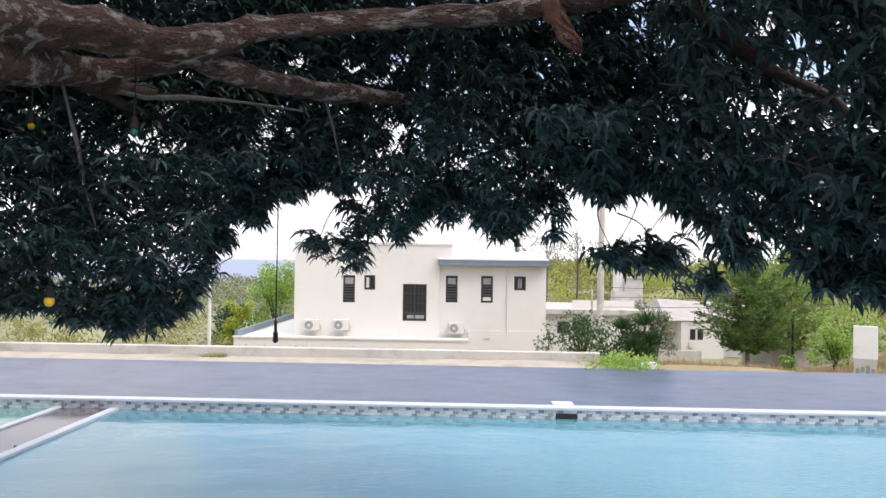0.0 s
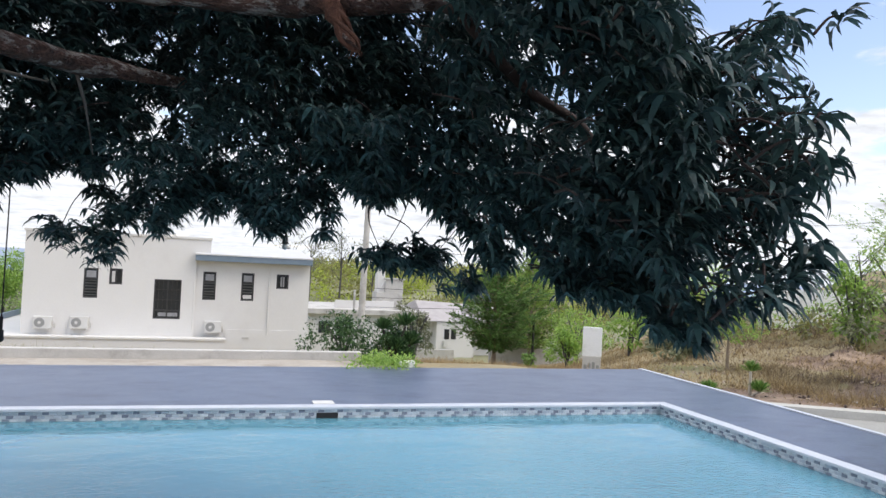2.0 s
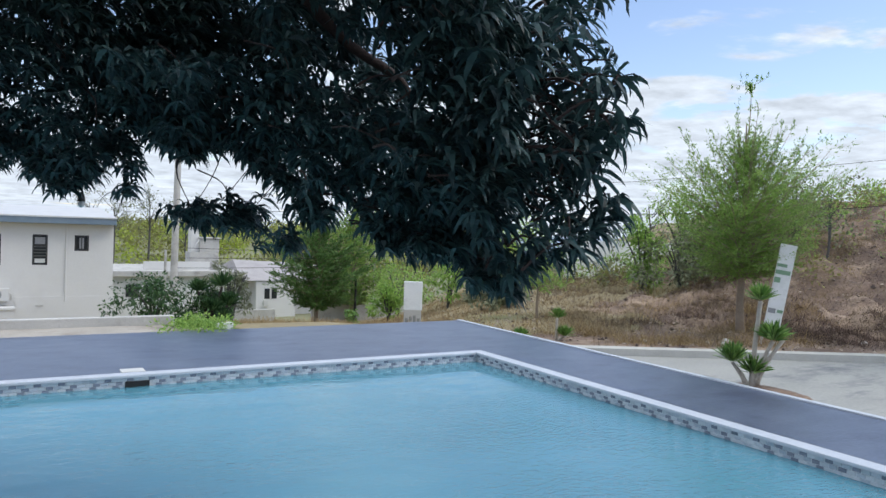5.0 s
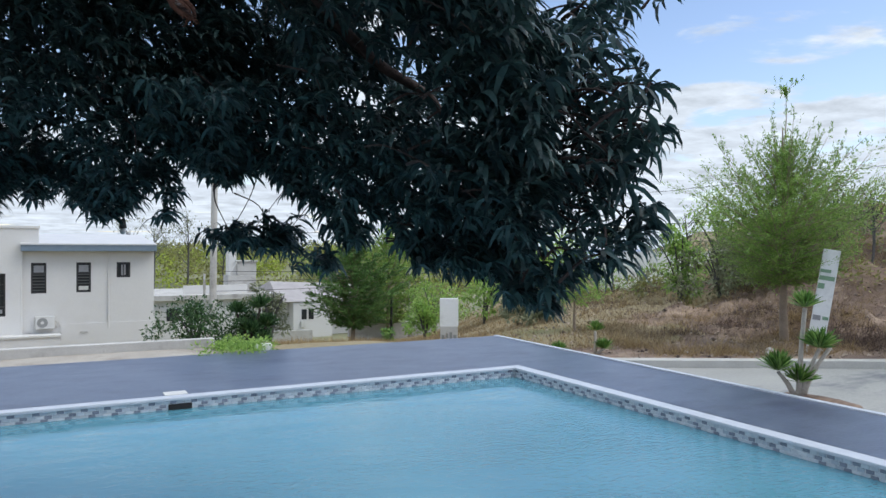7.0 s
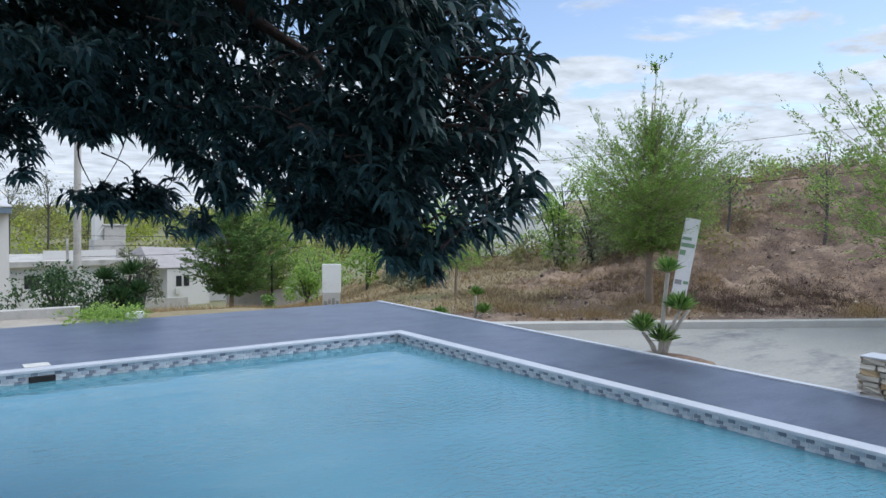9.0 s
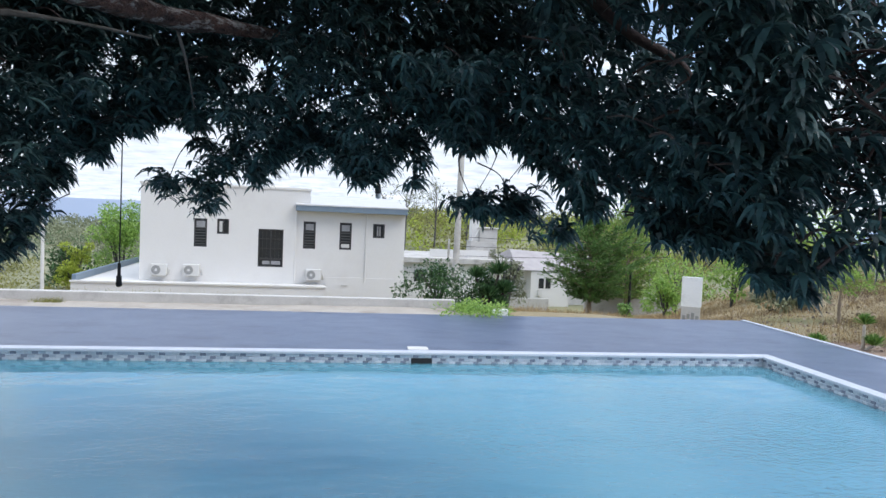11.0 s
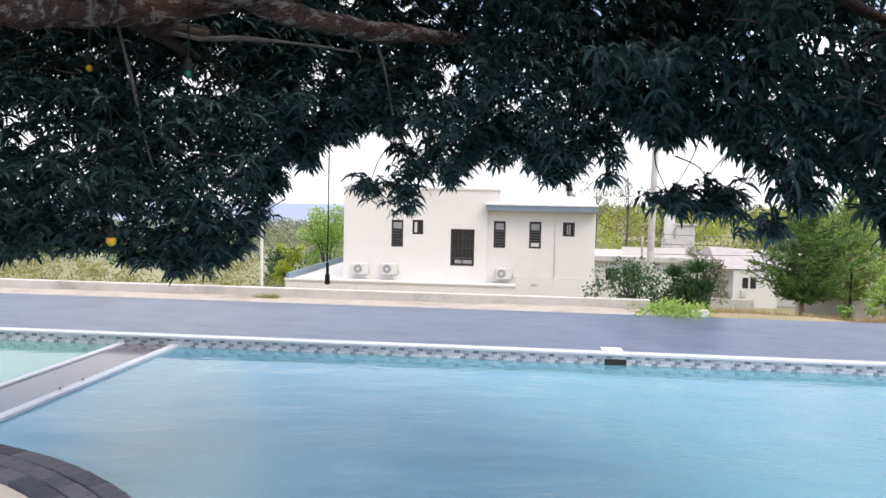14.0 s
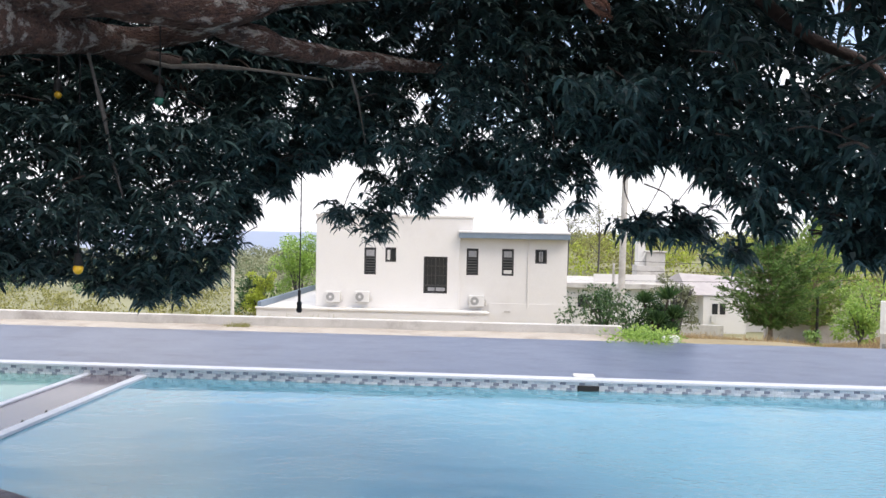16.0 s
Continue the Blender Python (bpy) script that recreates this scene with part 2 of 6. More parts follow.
M = dict(
    deck=material("stamped_concrete", (0.053, 0.067, 0.110), (0.118, 0.139, 0.194), 0.34, 2.6, 30, 0.35, stretch=(0.75, 1.35, 1), blotch=(0.050, 0.058, 0.096), blotch_scale=1.7, edge=(0.50, 0.66), relief=0.014),
    white_trim=material("white_coping", (0.41, 0.435, 0.485), (0.53, 0.55, 0.595), 0.45, 5, 60, 0.05),
    basin=material("pool_plaster", (0.18, 0.48, 0.60), (0.25, 0.55, 0.66), 0.6, 2, 30, 0.05),
    basin_kids=material("shallow_pool_plaster", (0.30, 0.62, 0.60), (0.40, 0.70, 0.68), 0.6, 2, 30, 0.05),
    water=water_material("pool_water", (0.62, 0.86, 0.95), 0.50, (0.108, 0.305, 0.392), 0.22),
    water_kids=water_material("shallow_pool_water", (0.72, 0.90, 0.90), 0.22, (0.20, 0.42, 0.40), 0.4),
    tile_dark=material("dark_glass_tile", (0.16, 0.18, 0.23), (0.235, 0.255, 0.31), 0.2, 9, 40, 0.02, island=0.4),
    tile_mid=material("grey_glass_tile", (0.36, 0.41, 0.47), (0.50, 0.54, 0.59), 0.2, 9, 40, 0.02, island=0.5),
    tile_light=material("pale_glass_tile", (0.45, 0.49, 0.53), (0.58, 0.61, 0.64), 0.2, 9, 40, 0.02, island=0.5),
    grout=material("tile_grout", (0.5, 0.52, 0.55), (0.6, 0.62, 0.64), 0.8, 9, 60, 0.1),
    wet_slab=material("wet_dark_slab", (0.085, 0.074, 0.082), (0.155, 0.135, 0.148), 0.14, 2.5, 30, 0.03),
    # near-black, low enough to stand for the dark inside the skimmer mouth
    black=material("black_plastic_and_recess", (0.006, 0.006, 0.007), (0.012, 0.012, 0.013), 0.75, 10, 60, 0.02),
    paver=material("dark_paver", (0.055, 0.058, 0.082), (0.14, 0.14, 0.175), 0.8, 10, 70, 0.5, obj=0.5),
    mortar=material("paver_joint", (0.05, 0.05, 0.055), (0.08, 0.08, 0.085), 0.9, 10, 70, 0.3),
    cream=material("cream_plaster", (0.62, 0.57, 0.52), (0.74, 0.69, 0.63), 0.7, 4, 40, 0.08),
    ground=material("dry_ground", (0.19, 0.15, 0.085), (0.33, 0.275, 0.16), 0.95, 0.55, 9, 0.5, blotch=(0.15, 0.15, 0.055), blotch_scale=0.12),
    dirt=material("pale_dirt", (0.30, 0.27, 0.23), (0.43, 0.39, 0.34), 0.95, 2.2, 40, 0.4, blotch=(0.25, 0.215, 0.18), blotch_scale=0.9),
    # far ground: distance haze is put into these paler colours
    far_green=material("haze_pale_scrub_ground", (0.185, 0.19, 0.11), (0.27, 0.265, 0.155), 0.95, 0.06, 1.2, 0.3, blotch=(0.10, 0.125, 0.065), blotch_scale=0.03),
    bank=material("brown_bank_soil", (0.060, 0.042, 0.036), (0.25, 0.168, 0.120), 0.95, 2.6, 17, 1.0, stretch=(0.6, 0.9, 1.6), blotch=(0.36, 0.265, 0.19), blotch_scale=1.1, edge=(0.50, 0.66), relief=0.06),
    clod=material("soil_clod", (0.07, 0.05, 0.042), (0.42, 0.34, 0.27), 0.95, 4, 30, 0.4, island=1.1),
    concrete=material("weathered_concrete", (0.40, 0.385, 0.36), (0.55, 0.53, 0.50), 0.85, 2.0, 45, 0.25, blotch=(0.31, 0.29, 0.27), blotch_scale=1.1),
    road=material("road_concrete", (0.25, 0.25, 0.235), (0.37, 0.36, 0.335), 0.8, 0.9, 40, 0.25, stretch=(0.4, 0.9, 1), blotch=(0.125, 0.132, 0.148), blotch_scale=0.62, edge=(0.52, 0.64)),
    kerb=material("kerb_concrete", (0.39, 0.375, 0.345), (0.52, 0.505, 0.465), 0.85, 2.5, 45, 0.2),
    house_wall=material("white_house_paint", (0.62, 0.605, 0.58), (0.68, 0.665, 0.64), 0.75, 0.5, 14, 0.05, blotch=(0.605, 0.585, 0.56), blotch_scale=0.25),
    fascia=material("blue_grey_fascia", (0.13, 0.18, 0.235), (0.18, 0.235, 0.29), 0.5, 3, 30, 0.05),
    roof=material("pale_metal_roof", (0.50, 0.49, 0.49), (0.62, 0.61, 0.60), 0.5, 1.5, 20, 0.1),
    old_roof=material("weathered_roof", (0.30, 0.275, 0.27), (0.42, 0.39, 0.38), 0.8, 1.5, 20, 0.2),
    glass=material("dark_window_glass", (0.015, 0.018, 0.022), (0.03, 0.034, 0.04), 0.06, 2, 20, 0.0),
    frame=material("black_window_frame", (0.02, 0.02, 0.022), (0.035, 0.035, 0.037), 0.5, 8, 50, 0.03),
    dim_slat=material("dim_window_slat", (0.045, 0.05, 0.058), (0.085, 0.09, 0.10), 0.4, 6, 40, 0.03),
    blind=material("grey_blind", (0.22, 0.22, 0.23), (0.34, 0.34, 0.35), 0.7, 6, 40, 0.05),
    unit=material("off_white_enamel", (0.54, 0.53, 0.505), (0.62, 0.61, 0.585), 0.5, 5, 40, 0.05),
    grille=material("grey_grille", (0.20, 0.20, 0.195), (0.30, 0.30, 0.29), 0.6, 8, 50, 0.05),
    bark=material("mango_bark", (0.012, 0.008, 0.008), (0.14, 0.072, 0.057), 0.95, 18, 80, 1.0, stretch=(0.30, 1, 1), blotch=(0.29, 0.265, 0.25), blotch_scale=15.0, edge=(0.52, 0.60), relief=0.16),
    # darker bark: shade among the leaves is put into its colour
    dark_bark=material("shaded_branch_bark", (0.022, 0.016, 0.015), (0.072, 0.048, 0.043), 0.95, 10, 60, 1.0),
    raw_wood=material("torn_heartwood", (0.05, 0.022, 0.016), (0.17, 0.075, 0.048), 0.9, 22, 90, 1.0),
    twig=material("grey_twig", (0.050, 0.047, 0.045), (0.125, 0.118, 0.112), 0.9, 9, 60, 0.4),
    mango_leaf=foliage("mango_leaf", (0.016, 0.036, 0.039), (0.050, 0.098, 0.094), 0.42, 0.25),
    yucca_stem=material("pale_yucca_stem", (0.33, 0.29, 0.24), (0.50, 0.45, 0.38), 0.9, 14, 60, 0.5),
    pale_trunk=material("pale_trunk_bark", (0.20, 0.15, 0.11), (0.33, 0.26, 0.20), 0.9, 6, 40, 0.5),
    feather_leaf=foliage("feathery_green_leaf", (0.19, 0.33, 0.07), (0.37, 0.52, 0.135), 0.5, 0.5),
    tier_leaf=foliage("layered_green_leaf", (0.155, 0.275, 0.062), (0.325, 0.46, 0.118), 0.5, 0.5),
    mid_leaf=foliage("mid_green_leaf", (0.070, 0.15, 0.042), (0.17, 0.285, 0.082), 0.5, 0.4),
    deep_leaf=foliage("deep_green_leaf", (0.030, 0.075, 0.028), (0.080, 0.155, 0.052), 0.5, 0.3),
    yellow_leaf=foliage("yellow_green_leaf", (0.27, 0.34, 0.05), (0.45, 0.52, 0.09), 0.5, 0.45, 0.55),
    # dry olive, lightened as well for distance haze
    olive_leaf=foliage("dry_olive_leaf", (0.19, 0.195, 0.065), (0.31, 0.30, 0.105), 0.6, 0.4, 0.55),
    # distance haze put into the leaf colour, paler and flatter; nearer shrubs share it
    grey_leaf=foliage("haze_pale_grey_green_leaf", (0.155, 0.175, 0.10), (0.24, 0.255, 0.155), 0.6, 0.3, 0.6),
    straw=foliage("dry_straw", (0.24, 0.165, 0.08), (0.46, 0.34, 0.18), 0.8, 0.3),
    brown_brush=foliage("dead_brown_brush", (0.16, 0.118, 0.072), (0.34, 0.26, 0.155), 0.9, 0.15),
    dark_brush=foliage("dead_purple_brown_twigs", (0.075, 0.052, 0.044), (0.20, 0.142, 0.112), 0.9, 0.15),
    yucca_leaf=foliage("yucca_blade", (0.075, 0.17, 0.035), (0.23, 0.36, 0.09), 0.4, 0.3),
    stone_a=material("tan_wall_stone", (0.33, 0.27, 0.19), (0.56, 0.49, 0.38), 0.85, 6, 50, 0.7, obj=1.0),
    stone_b=material("rust_wall_stone", (0.30, 0.19, 0.09), (0.52, 0.38, 0.22), 0.85, 9, 50, 0.7, obj=0.8),
    stone_c=material("pale_grey_wall_stone", (0.44, 0.40, 0.33), (0.64, 0.59, 0.50), 0.85, 9, 50, 0.7, obj=0.8),
    sign_white=material("white_sign_paint", (0.70, 0.70, 0.69), (0.80, 0.80, 0.79), 0.6, 3, 40, 0.05, blotch=(0.6, 0.6, 0.59), blotch_scale=2),
    sign_green=material("faded_green_print", (0.16, 0.28, 0.17), (0.24, 0.36, 0.24), 0.6, 6, 40, 0.05),
    amber=material("amber_plastic", (0.75, 0.42, 0.02), (0.85, 0.52, 0.04), 0.3, 6, 40, 0.0),
    green_glass=material("green_bottle_glass", (0.010, 0.10, 0.07), (0.02, 0.15, 0.10), 0.15, 6, 40, 0.0),
    clear_bulb=material("dusty_white_bulb", (0.30, 0.31, 0.32), (0.42, 0.43, 0.44), 0.25, 6, 40, 0.0),
    sea=material("distant_sea", (0.10, 0.16, 0.28), (0.13, 0.19, 0.31), 0.3, 0.004, 0.05, 0.0),
)


# ---- mesh helpers ----
def part(name, bm, mat, parent=None, label="", smooth=False):
    me = bpy.data.meshes.new(name)
    bm.to_mesh(me)
    bm.free()
    me.materials.append(M[mat])
    if smooth:
        for f in me.polygons:
            f.use_smooth = True
    ob = new(name, me)
    if parent:
        ob.parent = parent
    if label:
        ob["label"] = label
    return ob


def raw(name, verts, faces, mat, parent=None, kind="", label="", smooth=False):
    me = bpy.data.meshes.new(name)
    me.from_pydata(np.asarray(verts).tolist(), [], np.asarray(faces).tolist() if not isinstance(faces, list) else faces)
    me.materials.append(M[mat])
    if smooth:
        me.polygons.foreach_set("use_smooth", [True] * len(me.polygons))
    ob = new(name, me)
    if parent:
        ob.parent = parent
    if kind:
        ob["kind"] = kind
    if label:
        ob["label"] = label
    return ob


def thing(name, label, category, at=(0, 0, 0), group="", kind=""):
    ob = new(name)
    ob.location = at
    ob.empty_display_size = 0.2
    return tagged(ob, label, category, group, kind)


def box(bm, x0, y0, z0, x1, y1, z1, bevel=0.0, m=None):
    t = Matrix.Translation(((x0 + x1) / 2, (y0 + y1) / 2, (z0 + z1) / 2)) @ Matrix.Diagonal((abs(x1 - x0), abs(y1 - y0), abs(z1 - z0), 1))
    r = bmesh.ops.create_cube(bm, size=1, matrix=(m @ t) if m else t)
    if bevel:
        es = list({e for v in r["verts"] for e in v.link_edges})
        bmesh.ops.bevel(bm, geom=es, offset=bevel, segments=2, profile=0.6, affect='EDGES')
    return bm


def nb(*a, **k):
    return box(bmesh.new(), *a, **k)


def tube(bm, pts, radii, n=10, rough=0.0, seed=0, cap=True):
    """A tapered round limb through pts, smoothed, with uneven girth."""
    pts = [Vector(p) for p in pts]
    fine_p, fine_r = [], []
    k = len(pts)
    for i in range(k - 1):
        p0, p1, p2, p3 = pts[max(i - 1, 0)], pts[i], pts[i + 1], pts[min(i + 2, k - 1)]
        steps = max(2, int((p2 - p1).length / 0.12)) if rough else 4
        steps = min(steps, 10)
        for s in range(steps):
            t = s / steps
            fine_p.append(0.5 * ((2 * p1) + (p2 - p0) * t + (2 * p0 - 5 * p1 + 4 * p2 - p3) * t * t + (3 * p1 - p0 - 3 * p2 + p3) * t ** 3))
            fine_r.append(radii[i] * (1 - t) + radii[i + 1] * t)
    fine_p.append(pts[-1])
    fine_r.append(radii[-1])
    rings = []
    side = Vector((0.13, 0.31, 0.94))
    for i, (p, r) in enumerate(zip(fine_p, fine_r)):
        d = (fine_p[min(i + 1, len(fine_p) - 1)] - fine_p[max(i - 1, 0)]).normalized()
        u = (side - d * side.dot(d)).normalized()
        w = d.cross(u)
        ring = []
        for j in range(n):
            a = 2 * math.pi * j / n
            q = u * math.cos(a) + w * math.sin(a)
            rr = r
            if rough:
                rr *= 1 + rough * noise.noise((p + q * r) * 5.0 + Vector((seed, 0, 0))) + 0.5 * rough * noise.noise((p + q * r) * 15.0)
                # ridges that run along the limb
                rr *= 1 + 0.55 * rough * noise.noise(Vector((math.cos(a) * 2.6, math.sin(a) * 2.6, i * 0.09 + seed)))
            ring.append(bm.verts.new(p + q * rr))
        rings.append(ring)
    for a, b in zip(rings, rings[1:]):
        for j in range(n):
            bm.faces.new((a[j], a[(j + 1) % n], b[(j + 1) % n], b[j]))
    if cap:
        bm.faces.new(rings[0][::-1])
        bm.faces.new(rings[-1])
    return bm


def disc(bm, x, y, z, r, h, n=20, axis='Z', r2=None):
    m = Matrix.Translation((x, y, z))
    if axis == 'Y':
        m = m @ Matrix.Rotation(radians(90), 4, 'X')
    bmesh.ops.create_cone(bm, cap_ends=True, segments=n, radius1=r, radius2=r if r2 is None else r2, depth=h, matrix=m)
    return bm


def rot_to(d):
    """(N,3) unit directions -> (N,3,3) frames whose first axis is d, random about it."""
    n = len(d)
    r = np.random.normal(size=(n, 3))
    u = np.cross(d, r)
    u /= np.linalg.norm(u, axis=1, keepdims=True) + 1e-9
    return np.stack([d, u, np.cross(d, u)], axis=1)


def leaf_mesh(at, way, length, width, droop=0.25):
    """Lance-shaped leaves: four faces each, bent down along their length. All arguments per leaf."""
    n = len(at)
    way = way / (np.linalg.norm(way, axis=1, keepdims=True) + 1e-9)
    flat = np.cross(way, np.array([0, 0, 1.0]) + 0.55 * np.random.normal(size=(n, 3)))
    flat /= np.linalg.norm(flat, axis=1, keepdims=True) + 1e-9
    L, W = np.asarray(length)[:, None], np.asarray(width)[:, None]
    down = np.array([0, 0, -1.0])
    st = [(0.0, 0.0), (0.28, 0.5), (0.74, 0.40), (1.0, 0.0)]
    c = [at + way * L * s + down * L * droop * s * s for s, _ in st]
    v = np.stack([c[0], c[1] - flat * W * 0.5, c[1] + flat * W * 0.5, c[2] - flat * W * 0.42, c[2] + flat * W * 0.42, c[3]], axis=1).reshape(-1, 3)
    b = (np.arange(n) * 6)[:, None]
    tri = np.concatenate([b + np.array([[0, 2, 1]]), b + np.array([[3, 4, 5]])]).tolist()
    quad = (b + np.array([[1, 2, 4, 3]])).tolist()
    return v, tri + quad


def leaflet_mesh(at, way, length, width):
    """Small plain leaflets, one bent-free face each, for fine or far foliage."""
    n = len(at)
    way = way / (np.linalg.norm(way, axis=1, keepdims=True) + 1e-9)
    flat = np.cross(way, np.array([0, 0, 1.0]) + 0.6 * np.random.normal(size=(n, 3)))
    flat /= np.linalg.norm(flat, axis=1, keepdims=True) + 1e-9
    L, W = np.asarray(length)[:, None], np.asarray(width)[:, None]
    mid = at + way * L * 0.45
    v = np.stack([at, mid + flat * W * 0.5, at + way * L, mid - flat * W * 0.5], axis=1).reshape(-1, 3)
    return v, ((np.arange(n) * 4)[:, None] + np.arange(4)[None]).tolist()


def blade_mesh(at, way, length, width):
    """Thin pointed grass blades, one face each."""
    n = len(at)
    way = way / (np.linalg.norm(way, axis=1, keepdims=True) + 1e-9)
    flat = np.cross(way, np.random.normal(size=(n, 3)))
    flat /= np.linalg.norm(flat, axis=1, keepdims=True) + 1e-9
    L, W = np.asarray(length)[:, None], np.asarray(width)[:, None]
    v = np.stack([at - flat * W * 0.5, at + flat * W * 0.5, at + way * L], axis=1).reshape(-1, 3)
    return v, (np.arange(n * 3).reshape(n, 3)).tolist()


def arched_leaf_mesh(at, way, length, width, droop):
    """As leaf_mesh, with one more section, so that the leaf arches over."""
    n = len(at)
    way = way / (np.linalg.norm(way, axis=1, keepdims=True) + 1e-9)
    flat = np.cross(way, np.array([0, 0, 1.0]) + 0.45 * np.random.normal(size=(n, 3)))
    flat /= np.linalg.norm(flat, axis=1, keepdims=True) + 1e-9
    L, W = np.asarray(length)[:, None], np.asarray(width)[:, None]
    down = np.array([0, 0, -1.0])
    rows = [at]
    for s, k in ((0.22, 0.40), (0.50, 0.50), (0.80, 0.32)):
        q = at + way * L * (s - 0.18 * s ** 3) + down * L * droop * s ** 2.1
        rows += [q - flat * W * k, q + flat * W * k]
    rows.append(at + way * L * 0.82 + down * L * droop)
    v = np.stack(rows, axis=1).reshape(-1, 3)
    b_ = (np.arange(n) * 8)[:, None]
    tri = np.concatenate([b_ + np.array([[0, 2, 1]]), b_ + np.array([[5, 6, 7]])]).tolist()
    quad = np.concatenate([b_ + np.array([[1, 2, 4, 3]]), b_ + np.array([[3, 4, 6, 5]])]).tolist()
    return v, tri + quad


def rosettes(at, out, leaves=(10, 13), length=(0.13, 0.18), ratio=0.19, droop=0.55, open_=(35, 88)):
    """Twig ends with leaves set all round them, arching out and down."""
    k = np.random.randint(leaves[0], leaves[1] + 1, len(at))
    idx = np.repeat(np.arange(len(at)), k)
    n = len(idx)
    ax = out / (np.linalg.norm(out, axis=1, keepdims=True) + 1e-9) + np.array([0, 0, 0.35])
    ax /= np.linalg.norm(ax, axis=1, keepdims=True) + 1e-9
    fr = rot_to(ax)[idx]
    phi = np.arange(n) * 2.399 + np.random.normal(0, 0.25, n)
    th = np.radians(np.random.uniform(open_[0], open_[1], n))
    way = fr[:, 0] * np.cos(th)[:, None] + fr[:, 1] * (np.sin(th) * np.cos(phi))[:, None] + fr[:, 2] * (np.sin(th) * np.sin(phi))[:, None]
    way[:, 2] = np.abs(way[:, 2]) * 0.75 - 0.08
    L = np.random.uniform(length[0], length[1], n)
    base = at[idx] - fr[:, 0] * np.random.uniform(0, 0.05, (n, 1))
    return arched_leaf_mesh(base, way, L, L * ratio * np.random.uniform(0.85, 1.15, n), droop)


def cloud(centres, radii, per, leaf, flat=0.8, ratio=0.45, hollow=0.35, droop=0.15, fine=False):
    """Leaf clusters round many centres: per leaves each, thinner inside."""
    centres, radii = np.asarray(centres, float), np.asarray(radii, float)
    idx = np.repeat(np.arange(len(centres)), per)
    n = len(idx)
    d = np.random.normal(size=(n, 3))
    d /= np.linalg.norm(d, axis=1, keepdims=True)
    r = np.random.uniform(hollow, 1.0, n) ** 0.7
    p = centres[idx] + d * (r * radii[idx])[:, None] * np.array([1, 1, flat])
    way = d + 0.7 * np.random.normal(size=(n, 3))
    L = leaf * np.random.uniform(0.6, 1.3, n)
    if fine:
        return leaflet_mesh(p, way, L, L * ratio)
    return leaf_mesh(p, way, L, L * ratio, droop)


# ---- terrain ----
def smooth(a, b, v):
    t = np.clip((v - a) / (b - a), 0, 1)
    return t * t * (3 - 2 * t)


KERB_A, KERB_B = (7.0, 1.78), (40.0, -16.1)          # line of the far road kerb
_kd = np.array([KERB_B[0] - KERB_A[0], KERB_B[1] - KERB_A[1]])
_kd = _kd / np.linalg.norm(_kd)
_kn = np.array([-_kd[1], _kd[0]])


def height(x, y):
    x, y = np.asarray(x, float), np.asarray(y, float)
    s = (x - KERB_A[0]) * _kn[0] + (y - KERB_A[1]) * _kn[1]      # distance beyond the kerb line
    u = (x - KERB_A[0]) * _kd[0] + (y - KERB_A[1]) * _kd[1]      # way along it
    d = np.hypot(x, y)
    ang = np.degrees(np.arctan2(x, y + 8))
    k = 0.130 - 0.115 * smooth(24, 37, ang)
    z = -0.10 - 0.25 * smooth(4, 7, x) - np.clip(y - 4.2, 0, 34) * k
    z = z - 6.5 * smooth(45, 260, d) - 9.0 * smooth(300, 560, d)
    # wooded rise behind the low house
    z = z + 5.6 * smooth(1.5, 6.0, ang) * smooth(46, 92, d) * (1 - smooth(27, 37, ang)) * (1 - 0.5 * smooth(120, 300, d))
    # brown bank beyond the road
    amp = 0.5 + 3.2 * smooth(4.0, 17.0, u)
    z = z + amp * smooth(1.2, 11.0, s) * smooth(-1, 5, u) * (1 - smooth(40, 60, d))
    z = z + (0.10 * np.sin(x * 1.7 + y * 0.6) + 0.09 * np.sin(x * 2.9 - y * 2.3 + 1.0) + 0.12 * np.sin(x * 0.9 + y * 1.9 + 2.0)) * smooth(1.5, 4, s) * smooth(2, 6, u)
    # washed-out lumps and hollows in its face
    wx, wy = x + 0.35 * np.sin(y * 2.3), y + 0.35 * np.sin(x * 1.9 + 1.3)
    lump = np.sin(wx * 3.7 + wy * 1.1) * np.sin(wy * 3.1 - wx * 0.7) + 0.6 * np.sin(wx * 7.3 - wy * 4.1 + 2.0) * np.sin(wy * 6.1 + 0.5) + 0.4 * np.sin(wx * 11.0 + wy * 9.0)
    z = z + 0.10 * lump * smooth(0.7, 3.0, s) * smooth(1, 5, u) * (1 - smooth(26, 34, d))
    # level ground behind and beside the pool
    z = np.where((y < 3.6) & (s < 0.1), -0.75, z)
    z = np.where((x < 6.44) & (y < 2.95), -2.4, z)
    return z


def axis_steps(lo, hi, fine_lo, fine_hi, step):
    out = list(np.arange(fine_lo, fine_hi + 1e-6, step))
    g, v = step, fine_hi
    while v < hi:
        g *= 1.22
        v += g
        out.append(min(v, hi))
    g, v = step, fine_lo
    while v > lo:
        g *= 1.22
        v -= g
        out.append(max(v, lo))
    return np.array(sorted(set(round(float(a), 4) for a in out)))


gx = axis_steps(-900, 900, 6.5, 30, 0.22)
gy = axis_steps(-300, 900, -12, 16, 0.22)
gx = np.array(sorted(set(gx.tolist() + [6.42, 6.46])))
gy = np.array(sorted(set(gy.tolist() + [2.93, 2.97])))
X, Y = np.meshgrid(gx, gy)
Z = height(X, Y)
nv = len(gx)
quads = [(j * nv + i, j * nv + i + 1, (j + 1) * nv + i + 1, (j + 1) * nv + i) for j in range(len(gy) - 1) for i in range(nv - 1)]
